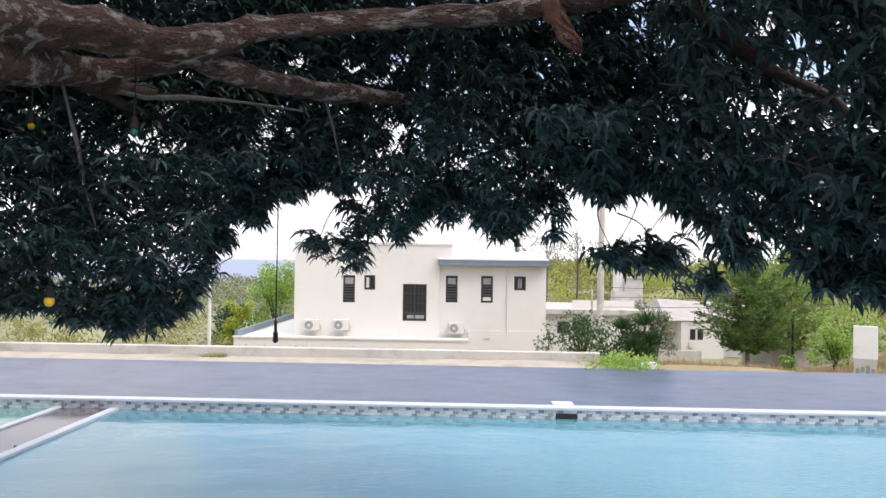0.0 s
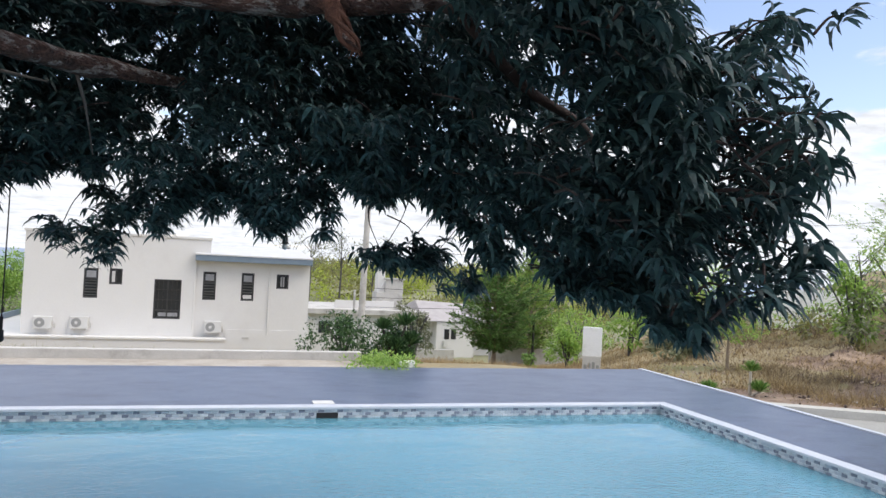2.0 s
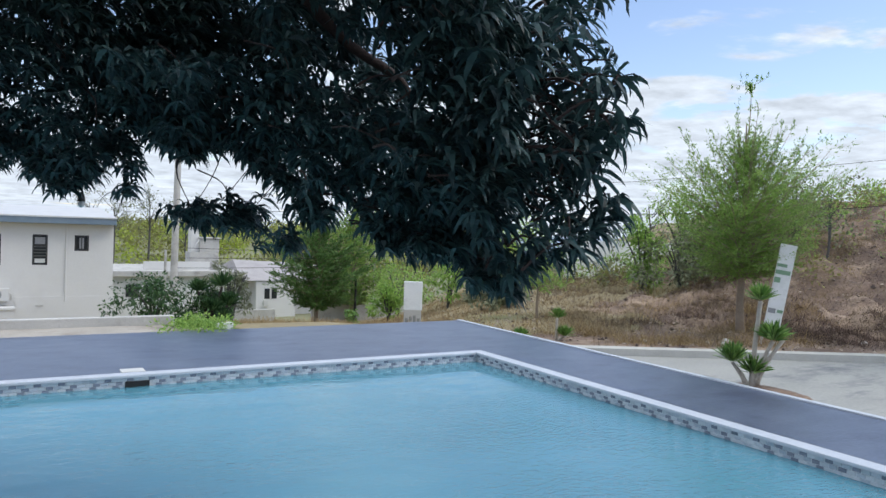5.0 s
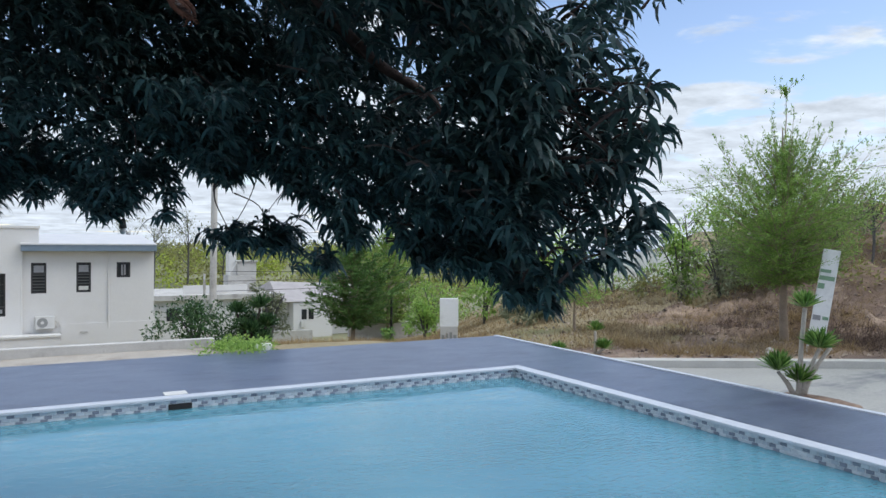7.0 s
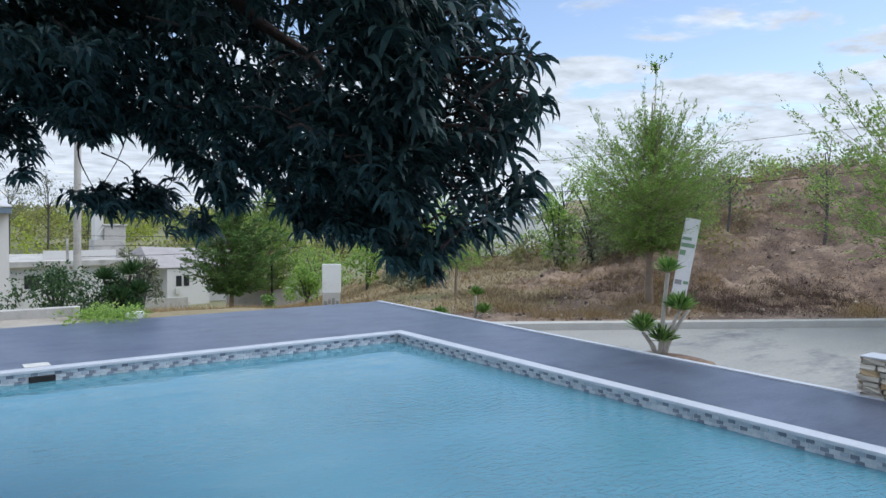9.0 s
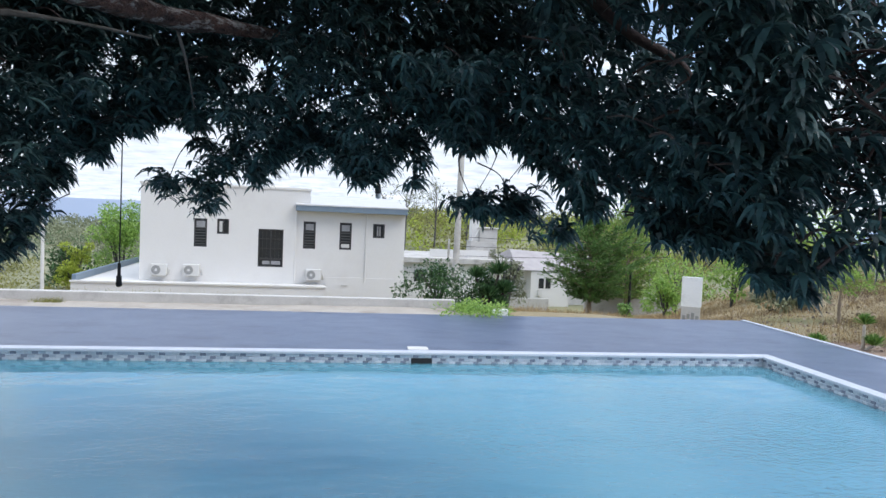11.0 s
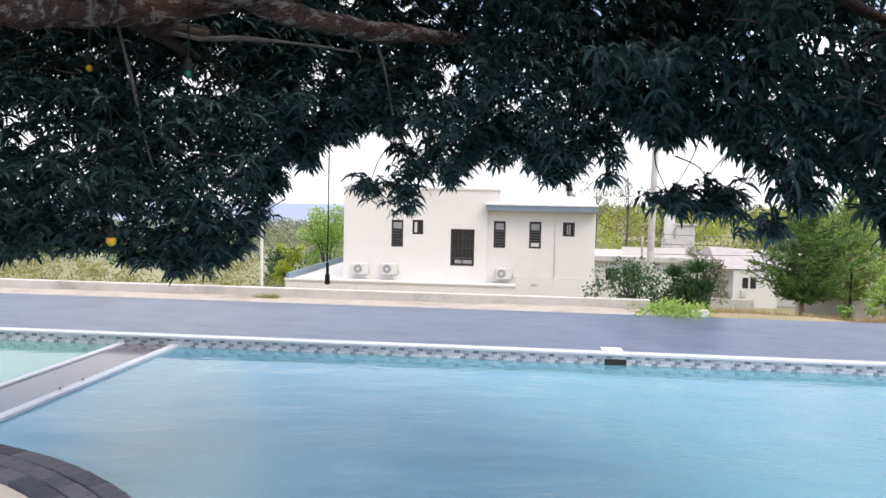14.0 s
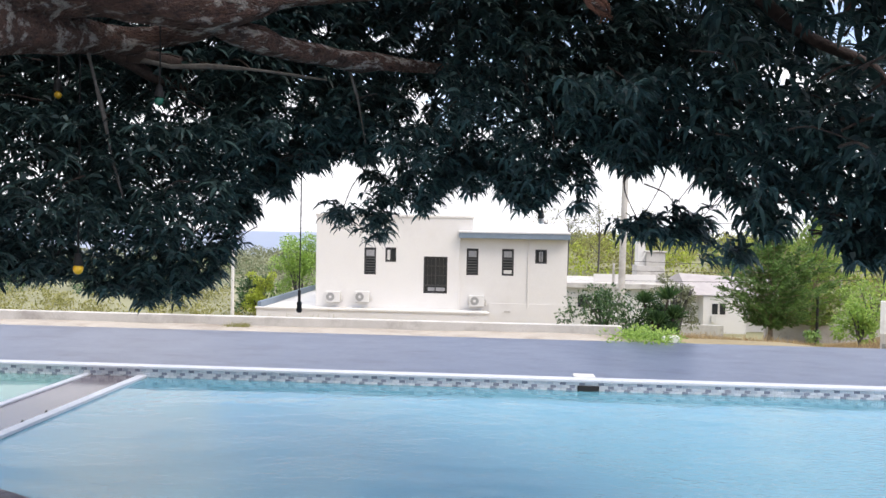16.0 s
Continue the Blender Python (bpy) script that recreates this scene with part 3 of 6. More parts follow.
ground = raw("ground", np.stack([X, Y, Z], -1).reshape(-1, 3), quads, "ground", kind="structure", smooth=True)
ground.data.materials.append(M["bank"])
ground.data.materials.append(M["far_green"])
for poly in ground.data.polygons:
    _c = poly.center
    _s = (_c.x - KERB_A[0]) * _kn[0] + (_c.y - KERB_A[1]) * _kn[1]
    _u = (_c.x - KERB_A[0]) * _kd[0] + (_c.y - KERB_A[1]) * _kd[1]
    if 0 < _s < 16 and _u + 1.2 * math.sin(_s * 1.3) > 0.5 + 0.5 * _s:
        poly.material_index = 1
    elif _c.y > 36 or _c.x < -26 or math.hypot(_c.x, _c.y) > 50:
        poly.material_index = 2
tagged(ground, "dry grassy ground sloping away to a wooded valley", "ground")
sb = bmesh.new()
bmesh.ops.create_grid(sb, x_segments=1, y_segments=1, size=1, matrix=Matrix.Translation((0, 9300, -12.4)) @ Matrix.Diagonal((9000, 9000, 1, 1)))
tagged(part("sea", sb, "sea"), "hazy blue sea on the horizon", "sea", kind="structure")

# ---- pool and deck ----
PX0, PX1, PY0 = -9.6, 4.8, -6.4          # basin: left, right, near side; the far side is y = 0
WATER = -0.112

db = bmesh.new()
for a in ((-22, 0.12, 6.34, 3.0), (4.93, -14, 6.34, 0.12), (-22, -14, 4.93, PY0 - 0.10), (-22, PY0 - 0.1, PX0 - 0.10, 0.12)):
    box(db, a[0], a[1], -0.30, a[2], a[3], 0.0)
deck = tagged(part("deck", db, "deck"), "blue-grey stamped concrete pool deck with a worn surface", "deck", kind="structure")
eb = nb(6.34, -14, -0.32, 6.415, 3.0, 0.016, 0.006)
tagged(part("trim", eb, "white_trim"), "white painted edging strip along the deck", "edging", kind="structure")

pool = thing("swimming_pool", "turquoise swimming pool with a white coping and mosaic waterline", "pool", kind="structure")
# basin as slabs
part("pool_floor", nb(-4.17, PY0, -1.5, PX1, 0, -1.35), "basin", pool)
part("pool_wall", nb(-4.0, 0, -1.5, PX1 + 0.1, 0.10, -0.02), "basin", pool)
part("pool_wall", nb(PX1, PY0 - 0.1, -1.5, PX1 + 0.10, 0.0, -0.02), "basin", pool)
part("pool_wall", nb(-4.1, PY0 - 0.1, -1.5, PX1, PY0, -0.02), "basin", pool)
part("shallow_floor", nb(PX0, PY0, -0.75, -4.85, 0, -0.6), "basin_kids", pool)
part("shallow_wall", nb(PX0 - 0.1, 0, -0.75, -4.85, 0.10, -0.02), "basin_kids", pool)
part("shallow_wall", nb(PX0 - 0.1, PY0 - 0.1, -0.75, PX0, 0, -0.02), "basin_kids", pool)
part("shallow_wall", nb(PX0, PY0 - 0.1, -0.75, -4.85, PY0, -0.02), "basin_kids", pool)
# white bullnose coping
for a in ((PX0, -0.03, PX1 + 0.13, 0.12), (PX1 - 0.03, PY0, PX1 + 0.13, -0.03), (PX0, PY0 - 0.10, PX1 + 0.13, PY0), (PX0 - 0.10, PY0 - 0.1, PX0, 0.12)):
    part("coping", nb(a[0], a[1], -0.020, a[2], a[3], 0.012, 0.008), "white_trim", pool)
# divider between the deep and the shallow pool
part("divider_wall", nb(-4.85, PY0, -1.4, -4.17, 0, -0.102), "wet_slab", pool, "dark wet slab under a film of water")
part("divider_edge", nb(-4.25, PY0, -0.135, -4.15, 0, -0.085, 0.01), "white_trim", pool)
for by_ in (-1.72, -2.05):
    part("bolt", disc(bmesh.new(), -4.24, by_, -0.078, 0.009, 0.018, 10), "black", pool)
part("divider_edge", nb(-4.87, PY0, -0.135, -4.79, 0, -0.085, 0.01), "white_trim", pool)


def sheet(name, x0, y0, x1, y1, z, mat, label):
    bm = bmesh.new()
    bmesh.ops.create_grid(bm, x_segments=1, y_segments=1, size=0.5, matrix=Matrix.Translation(((x0 + x1) / 2, (y0 + y1) / 2, z)) @ Matrix.Diagonal((x1 - x0, y1 - y0, 1, 1)))
    ob = tagged(part(name, bm, mat), label, "water", kind="structure")
    ob.visible_shadow = False
    return ob


sheet("water", -4.17, PY0, PX1, 0, WATER, "water", "rippled turquoise pool water reflecting the sky")
sheet("water_shallow", PX0, PY0, -4.85, 0, WATER, "water_kids", "pale green shallow pool water")


# mosaic waterline band of small glass tiles in a stepped pattern
def mosaic(name, x0, x1, axis, at):
    lists = {"tile_dark": ([], []), "tile_mid": ([], []), "tile_light": ([], [])}
    tw, th, g = 0.068, 0.034, 0.003
    rows = 5
    n = int((x1 - x0) / tw)
    for r in range(rows):
        for i in range(n):
            a0 = x0 + i * tw + (tw / 2 if r % 2 else 0) + g
            a1, z1 = a0 + tw - 2 * g, -0.022 - r * th
            z0 = z1 - th + g
            if axis == 'x' and 0.58 < (a0 + a1) / 2 < 0.84 and z1 < -0.05:
                continue
            c = ("tile_dark", "tile_mid", "tile_light")[(i + (r * 2) + r // 2) % 3]
            if random.random() < 0.12:
                c = random.choice(("tile_mid", "tile_light"))
            v, f = lists[c]
            d = 0.006
            b = len(v)
            for (a, z) in ((a0, z0), (a1, z0), (a1, z1), (a0, z1)):
                v.append((a, at, z) if axis == 'x' else (at, a, z))
            for (a, z) in ((a0 + .003, z0 + .003), (a1 - .003, z0 + .003), (a1 - .003, z1 - .003), (a0 + .003, z1 - .003)):
                v.append((a, at - d, z) if axis == 'x' else (at - d, a, z))
            f += [(b + 4, b + 5, b + 6, b + 7)] + [(b + k, b + (k + 1) % 4, b + 4 + (k + 1) % 4, b + 4 + k) for k in range(4)]
    for c, (v, f) in lists.items():
        raw(name, v, f, c, pool, kind="stuff")


mosaic("mosaic_tiles", PX0, PX1, 'x', -0.004)
mosaic("mosaic_tiles", PY0, 0.0, 'y', PX1 - 0.004)
part("grout_bed", nb(PX0, -0.004, -0.22, PX1 - 0.004, 0.0, -0.021), "grout", pool)
part("grout_bed", nb(PX1 - 0.004, PY0, -0.22, PX1, -0.004, -0.021), "grout", pool)
# skimmer mouth and its lid on the deck
sk = thing("pool_skimmer", "skimmer with a solid black mouth and a white deck lid in the pool wall", "skimmer", (0.70, 0, 0))
# no hollow here: the opening's inner shade is put into the block's black
part("mouth", nb(-0.115, -0.022, -0.125, 0.115, 0.06, -0.056, 0.006), "black", sk)
part("lid", nb(-0.13, 0.15, 0.0, 0.10, 0.33, 0.012, 0.005), "unit", sk, "white plastic lid flush with the deck")

# round planter rim of dark pavers round the mango tree
PC, PR = (-4.40, -6.85), 3.20
ring = thing("round_planter", "round raised planter rim of dark grey pavers at the pool's edge", "planter", (PC[0], PC[1], 0))
kb = bmesh.new()
for r0, r1, z0, z1 in ((2.88, PR - 0.01, -1.4, 0.005),):
    n = 96
    vs = []
    for j in range(n):
        a = 2 * math.pi * j / n
        c, s = math.cos(a), math.sin(a)
        vs.append([kb.verts.new((c * r, s * r, z)) for r, z in ((r0, z0), (r1, z0), (r1, z1), (r0, z1))])
    for j in range(n):
        p, q = vs[j], vs[(j + 1) % n]
        for i in range(4):
            kb.faces.new((p[i], p[(i + 1) % 4], q[(i + 1) % 4], q[i]))
part("rim_bed", kb, "mortar", ring)
cb = bmesh.new()
disc(cb, 0, 0, -0.66, 2.92, 1.366, 96)
part("inner_floor", cb, "cream", ring, "cream plastered floor inside the rim")

# low concrete wall and dirt strip behind the deck
dirt_n = 60
dv, df = [], []
for i in range(dirt_n + 1):
    x = -22 + (24.2) * i / dirt_n
    for j, y in enumerate((2.98, 3.2, 3.45, 3.8, 4.1)):
        dv.append((x, y + 0.02 * math.sin(x * 3.1 + j), (-0.012 if j else -0.06) + 0.02 * noise.noise(Vector((x * 1.3, y * 2, 0))) * (j > 0)))
for i in range(dirt_n):
    for j in range(4):
        a = i * 5 + j
        df.append((a, a + 5, a + 6, a + 1))
tagged(raw("dirt_strip", dv, df, "dirt", kind="structure", smooth=True), "pale sandy dirt strip beside the deck", "dirt")
wall = tagged(part("wall_low", nb(-22, 3.78, -0.6, 1.75, 3.94, 0.125, 0.012), "concrete"), "low weathered concrete boundary wall", "wall", kind="structure")

vg_v, vg_f = [(6.70, -2.9, -0.01)], []
for i in range(28):
    a = 2 * math.pi * i / 28
    r = 1 + 0.18 * noise.noise(Vector((math.cos(a) * 2, math.sin(a) * 2, 3)))
    vg_v += [(6.72 + 0.20 * r * math.cos(a), -2.9 + 0.42 * r * math.sin(a), -0.05), (6.72 + 0.34 * r * math.cos(a), -2.9 + 0.75 * r * math.sin(a), -0.44)]
for i in range(28):
    p, q = 1 + 2 * i, 1 + 2 * ((i + 1) % 28)
    vg_f += [(0, p, q), (p, p + 1, q + 1, q)]
tagged(raw("soil_mound", vg_v, vg_f, "bank", smooth=True), "small brown soil mound at the deck's edge", "soil", kind="structure")

# road, far kerb
KX = lambda u, s: (KERB_A[0] + _kd[0] * u + _kn[0] * s, KERB_A[1] + _kd[1] * u + _kn[1] * s)
rv = [(6.46, 2.2, -0.42), (6.46, -30, -0.42), (*KX(45, -20), -0.42), (*KX(45, 0), -0.42), (*KX(0, 0), -0.42)]
tagged(raw("road", rv, [[0, 1, 2, 3, 4]], "road", kind="structure"), "grey worn concrete road", "road")
kv = []
for u in (-0.5, 45):
    for s, z in ((0, -0.46), (0, -0.30), (0.24, -0.295), (0.24, -0.6)):
        kv.append((*KX(u, s), z))
tagged(raw("kerb", kv, [[0, 4, 5, 1], [1, 5, 6, 2], [2, 6, 7, 3], [0, 1, 2, 3], [4, 7, 6, 5]], "kerb", kind="structure"), "pale concrete kerb along the road", "kerb")

# ---- white house ----
HY = 29.0
house = thing("house", "white plastered two-storey house with dark windows and blue-grey eaves", "house", (0, HY, -5.5))


def hpart(name, bm, mat, label="", parent=None):
    ob = part(name, bm, mat, parent or house, label)
    if (parent or house) is house:
        ob.matrix_parent_inverse = Matrix.Translation((0, -HY, 5.5))
    return ob


def wall_with(bm, x0, x1, z0, z1, y, holes, thick=0.25):
    """A front wall with real openings."""
    xs = sorted({x0, x1, *[h for q in holes for h in (q[0], q[2])]})
    zs = sorted({z0, z1, *[h for q in holes for h in (q[1], q[3])]})
    for a, b in zip(xs, xs[1:]):
        for c, d in zip(zs, zs[1:]):
            mx, mz = (a + b) / 2, (c + d) / 2
            if not any(q[0] < mx < q[2] and q[1] < mz < q[3] for q in holes):
                box(bm, a, y, c, b, y + thick, d)
    bmesh.ops.remove_doubles(bm, verts=bm.verts, dist=1e-4)
    return bm


WIN = [(-6.62, -0.65, -6.01, 0.73), (-5.54, 0.01, -4.98, 0.75), (-3.57, -1.54, -2.36, 0.33), (-1.40, -0.58, -0.80, 0.78), (0.39, -0.57, 0.99, 0.79), (2.06, 0.08, 2.65, 0.79)]
hpart("wall", wall_with(bmesh.new(), -9.10, -1.72, -5.5, 2.36, HY, WIN[:3]), "house_wall")
hpart("wall", wall_with(bmesh.new(), -1.72, 3.68, -5.5, 1.32, HY + 0.12, WIN[3:]), "house_wall")
sw = bmesh.new()
box(sw, -9.10, HY + 0.25, -5.5, -8.85, HY + 11, 2.36)
box(sw, -1.97, HY + 0.37, 1.3, -1.72, HY + 11, 2.36)
box(sw, -8.85, HY + 10.75, -5.5, -1.97, HY + 11, 2.36)
hpart("side_wall", sw, "house_wall")
hpart("side_wall", nb(3.43, HY + 0.37, -5.5, 3.68, HY + 9, 1.32), "house_wall")
hpart("roof", nb(-8.9, HY + 0.2, 2.0, -1.9, HY + 10.8, 2.1), "roof")
pp = bmesh.new()
box(pp, -9.16, HY - 0.05, 2.30, -1.05, HY + 0.3, 2.42, 0.02)
hpart("parapet_cap", pp, "house_wall")
hpart("parapet", nb(-1.72, HY + 0.0, 1.6, -1.1, HY + 0.5, 2.36), "house_wall")
hpart("fascia", nb(-1.78, HY - 0.42, 1.30, 3.74, HY + 0.12, 1.58, 0.02), "fascia", "blue-grey painted eaves board")
rfv = [(-1.80, HY - 0.46, 1.585), (3.76, HY - 0.46, 1.585), (3.60, HY + 6, 2.10), (-1.80, HY + 6, 2.10), (-1.80, HY - 0.46, 1.64), (3.76, HY - 0.46, 1.64), (3.60, HY + 6, 2.16), (-1.80, HY + 6, 2.16)]
hpart("roof", (lambda b: (bmesh.ops.convex_hull(b, input=[b.verts.new(v) for v in rfv]), b)[1])(bmesh.new()), "roof", "pale low-pitched metal roof")
hpart("downpipe", tube(bmesh.new(), [(1.72, HY + 0.08, 1.3), (1.72, HY + 0.08, -2.2)], [0.035, 0.035], 8), "house_wall")
hpart("downpipe", tube(bmesh.new(), [(-1.78, HY + 0.02, 1.0), (-1.78, HY + 0.02, -2.2)], [0.035, 0.035], 8), "house_wall")
# lower storey: terrace roof with its parapet, and the plinth to the right
lb = nb(-11.7, HY - 1.5, -5.5, -0.25, HY - 0.01, -2.36)
hpart("lower_storey", lb, "house_wall")
hpart("lower_storey", nb(-11.7, HY, -5.5, -9.12, HY + 14, -2.36), "house_wall")
pb = bmesh.new()
box(pb, -11.75, HY - 1.56, -2.36, -0.2, HY - 1.38, -2.28)
hpart("terrace_edge", pb, "house_wall")
hpart("terrace_parapet", nb(-11.75, HY - 1.2, -2.35, -11.58, HY + 14, -2.05), "fascia", "dark slate-grey parapet of the terrace")
hpart("plinth", nb(-0.24, HY + 0.07, -5.5, 3.74, HY + 0.11, -1.98), "house_wall")
for i, q in enumerate(WIN):
    yy = HY + (0.12 if i > 2 else 0)
    w = hpart("window", (lambda b: (box(b, q[0], yy + 0.04, q[1], q[2], yy + 0.12, q[1] + 0.06), box(b, q[0], yy + 0.04, q[3] - 0.06, q[2], yy + 0.12, q[3]), box(b, q[0], yy + 0.04, q[1] + 0.06, q[0] + 0.06, yy + 0.12, q[3] - 0.06), box(b, q[2] - 0.06, yy + 0.04, q[1] + 0.06, q[2], yy + 0.12, q[3] - 0.06), b)[-1])(bmesh.new()), "frame", "black framed window")
    part("pane", nb(q[0] + 0.06, yy + 0.09, q[1] + 0.06, q[2] - 0.06, yy + 0.10, q[3] - 0.06), "glass", w)
    tall = q[3] - q[1] > 1
    if i == 2:
        for k in (1, 2):
            zz = q[1] + 0.42 + (q[3] - q[1] - 0.42) * k / 3
            part("window_bar", nb(q[0] + 0.06, yy + 0.05, zz - 0.015, q[2] - 0.06, yy + 0.085, zz + 0.015), "frame", w)
        mxx = (q[0] + q[2]) / 2
        part("mullion", nb(mxx - 0.03, yy + 0.045, q[1] + 0.06, mxx + 0.03, yy + 0.088, q[3] - 0.06), "frame", w)
        for k in range(5):
            xx = q[0] + 0.2 + k * 0.2
            part("window_bar", nb(xx - 0.008, yy + 0.055, q[1] + 0.44, xx + 0.008, yy + 0.08, q[3] - 0.07), "frame", w)
        part("transom", nb(q[0] + 0.06, yy + 0.04, q[1] + 0.36, q[2] - 0.06, yy + 0.089, q[1] + 0.44), "frame", w)
        part("blind", nb(q[0] + 0.22, yy + 0.075, q[1] + 0.12, q[2] - 0.12, yy + 0.088, q[1] + 0.30), "blind", w)
    elif tall:
        part("transom", nb(q[0] + 0.06, yy + 0.05, q[3] - 0.50, q[2] - 0.06, yy + 0.089, q[3] - 0.45), "frame", w)
        part("transom", nb(q[0] + 0.06, yy + 0.05, q[1] + 0.36, q[2] - 0.06, yy + 0.089, q[1] + 0.40), "frame", w)
        part("blind", nb(q[0] + 0.10, yy + 0.075, q[3] - 0.43, q[2] - 0.10, yy + 0.088, q[3] - 0.12), "blind", w)
        for k in range(9):
            zz = q[1] + 0.12 + k * 0.135
            part("window_slat", nb(q[0] + 0.06, yy + 0.078, zz, q[2] - 0.06, yy + 0.086, zz + 0.035), "dim_slat", w)
        if i == 4:
            part("blind", nb(q[0] + 0.10, yy + 0.075, q[1] + 0.10, q[2] - 0.10, yy + 0.088, q[1] + 0.28), "unit", w)
    else:
        part("mullion", nb((q[0] + q[2]) / 2 - 0.02, yy + 0.05, q[1] + 0.06, (q[0] + q[2]) / 2 + 0.02, yy + 0.089, q[3] - 0.06), "frame", w)
        part("blind", nb(q[0] + 0.10 if i == 1 else q[0] + 0.2, yy + 0.075, q[1] + 0.1, (q[0] + q[2]) / 2 - 0.04 if i == 1 else q[2] - 0.2, yy + 0.088, q[3] - 0.12), "unit" if i == 1 else "blind", w)


def aircon(x, y, z):
    t = thing("air_conditioner", "white outdoor air-conditioning unit fixed to the house wall", "air conditioner", (x, y, z), "outdoor units on the house")
    part("casing", nb(-0.38, -0.30, -0.27, 0.38, 0.0, 0.27, 0.02), "unit", t)
    fan = part("fan_grille", disc(bmesh.new(), -0.11, -0.305, 0, 0.215, 0.02, 24, 'Y'), "grille", t)
    part("fan_hub", disc(bmesh.new(), -0.11, -0.318, 0, 0.07, 0.012, 16, 'Y'), "unit", fan)
    for s in (-0.28, 0.28):
        part("bracket", nb(s - 0.02, -0.32, -0.31, s + 0.02, 0.0, -0.27), "concrete", t)
    part("pipe", tube(bmesh.new(), [(0.38, -0.15, 0.05), (0.46, -0.10, 0.0), (0.47, -0.02, -0.25)], [0.025] * 3, 6), "unit", t)
    return t


aircon(-8.16, HY - 0.01, -1.81)
aircon(-6.66, HY - 0.01, -1.78)
aircon(-0.84, HY + 0.11, -1.86)
vb = nb(0.55, HY + 0.04, -2.42, 0.86, HY + 0.065, -2.34)
hpart("vent", vb, "concrete")

# ---- low white house with a water tower, beyond ----
LY = 42.0
low_house = thing("low_house", "low white house with flat and shallow pitched roofs", "house", (0, LY, -6))


def lpart(name, bm, mat, label=""):
    ob = part(name, bm, mat, low_house, label)
    ob.matrix_parent_inverse = Matrix.Translation((0, -LY, 6))
    return ob


lpart("wall", nb(4.2, LY + 1, -6, 13.6, LY + 9, -2.05), "house_wall")
lpart("roof", nb(4.0, LY + 0.6, -2.05, 13.8, LY + 9.2, -1.72), "concrete", "grey flat roof slab")
lpart("parapet", nb(7.2, LY + 2, -1.72, 11.5, LY + 2.2, -1.15), "house_wall")
lpart("wall", nb(13.2, LY + 0.4, -6, 20.5, LY + 9, -2.25), "house_wall")
lpart("bay", nb(14.0, LY - 0.8, -6, 16.8, LY + 0.4, -2.3), "house_wall")
rb = bmesh.new()
bmesh.ops.convex_hull(rb, input=[rb.verts.new(v) for v in ((13.0, LY - 0.9, -2.25), (20.8, LY - 0.9, -2.25), (13.0, LY + 9.2, -2.25), (20.8, LY + 9.2, -2.25), (13.6, LY + 4, -1.05), (20.0, LY + 4, -1.35))])
lpart("roof", rb, "old_roof", "weathered grey shallow pitched roof")
for x in (14.75, 15.25):
    lpart("window", nb(x - 0.18, LY - 0.83, -3.5, x + 0.18, LY - 0.78, -2.8), "glass")
lpart("window", nb(12.3, LY + 0.96, -3.4, 12.8, LY + 1.02, -2.8), "glass")
lpart("window", nb(6.0, LY + 0.96, -3.4, 6.8, LY + 1.02, -2.6), "glass")
lpart("meter_box", nb(14.5, LY - 0.95, -4.0, 14.8, LY - 0.80, -3.6), "unit")
tank = thing("water_tower", "grey concrete water tower beside the low white house", "tower", (11.2, LY + 3, -1.7))
part("base", nb(-1.0, -0.8, 0, 0.95, 0.8, 1.2, 0.03), "concrete", tank)
part("tank", nb(-0.35, -0.7, 1.2, 1.0, 0.7, 2.15, 0.04), "concrete", tank)
part("column", nb(-0.9, -0.5, 1.2, -0.35, 0.5, 2.9, 0.03), "house_wall", tank)
part("brace", tube(bmesh.new(), [(-0.95, -0.82, 1.25), (-0.4, -0.82, 2.1)], [0.05, 0.05], 6), "house_wall", tank)
part("cap", nb(-0.45, -0.8, 2.15, 1.1, 0.8, 2.24, 0.02), "concrete", tank)

# grey wall behind the shrubs
gw = thing("grey_wall_block", "plain light grey plastered wall behind shrubs", "wall", (19.3, 12.6, -0.8))
part("wall_face", nb(-2.4, -0.1, -0.6, 3.2, 0.1, 2.2), "sign_white", gw)

# ---- poles, cables, pillar, signs ----
def pole(name, x, y, z0, z1, r, label, lean=0.0, mat="concrete"):
    t = thing(name, label, "pole", (x, y, z0))
    part("shaft", tube(bmesh.new(), [(0, 0, 0), (lean * 0.5, 0, (z1 - z0) / 2), (lean, 0, z1 - z0)], [r, r * 0.9, r * 0.75], 12), mat, t, smooth=True)
    return t


up = pole("utility_pole", 5.05, 22, -3.2, 5.2, 0.15, "tall pale concrete utility pole", 0.1)
part("clamp", disc(bmesh.new(), 0.02, 0, 2.0, 0.165, 0.12, 14), "black", up)
part("crossarm", nb(-0.6, -0.06, 7.4, 0.8, 0.06, 7.5), "concrete", up)
pole("thin_pole", 4.77, 22.1, -3.2, 0.45, 0.06, "thin grey metal pole beside the utility pole")
pole("boundary_post", -14.5, 32.0, -4.6, 0.56, 0.10, "pale concrete boundary post in the field", mat="house_wall")
pole("fence_pole", 17.5, 30, -3.6, 0.3, 0.06, "thin pale metal pole by the trees")
pole("black_post", 14.6, 26, -3.2, -1.0, 0.07, "short black metal post in dry grass", mat="black")


def cable(pts, r=0.012):
    t = thing("power_cable", "thin black overhead power cable", "cable", pts[0], "overhead power cables")
    o = Vector(pts[0])
    part("wire", tube(bmesh.new(), [Vector(p) - o for p in pts], [r] * len(pts), 5), "black", t)


for z, dz in ((0.55, -0.15), (0.15, -0.1), (-0.25, -0.1)):
    cable([(5.1, 22 + 0.05, z), (12, 25, z + dz), (22, 29, z + 0.1)], 0.010)
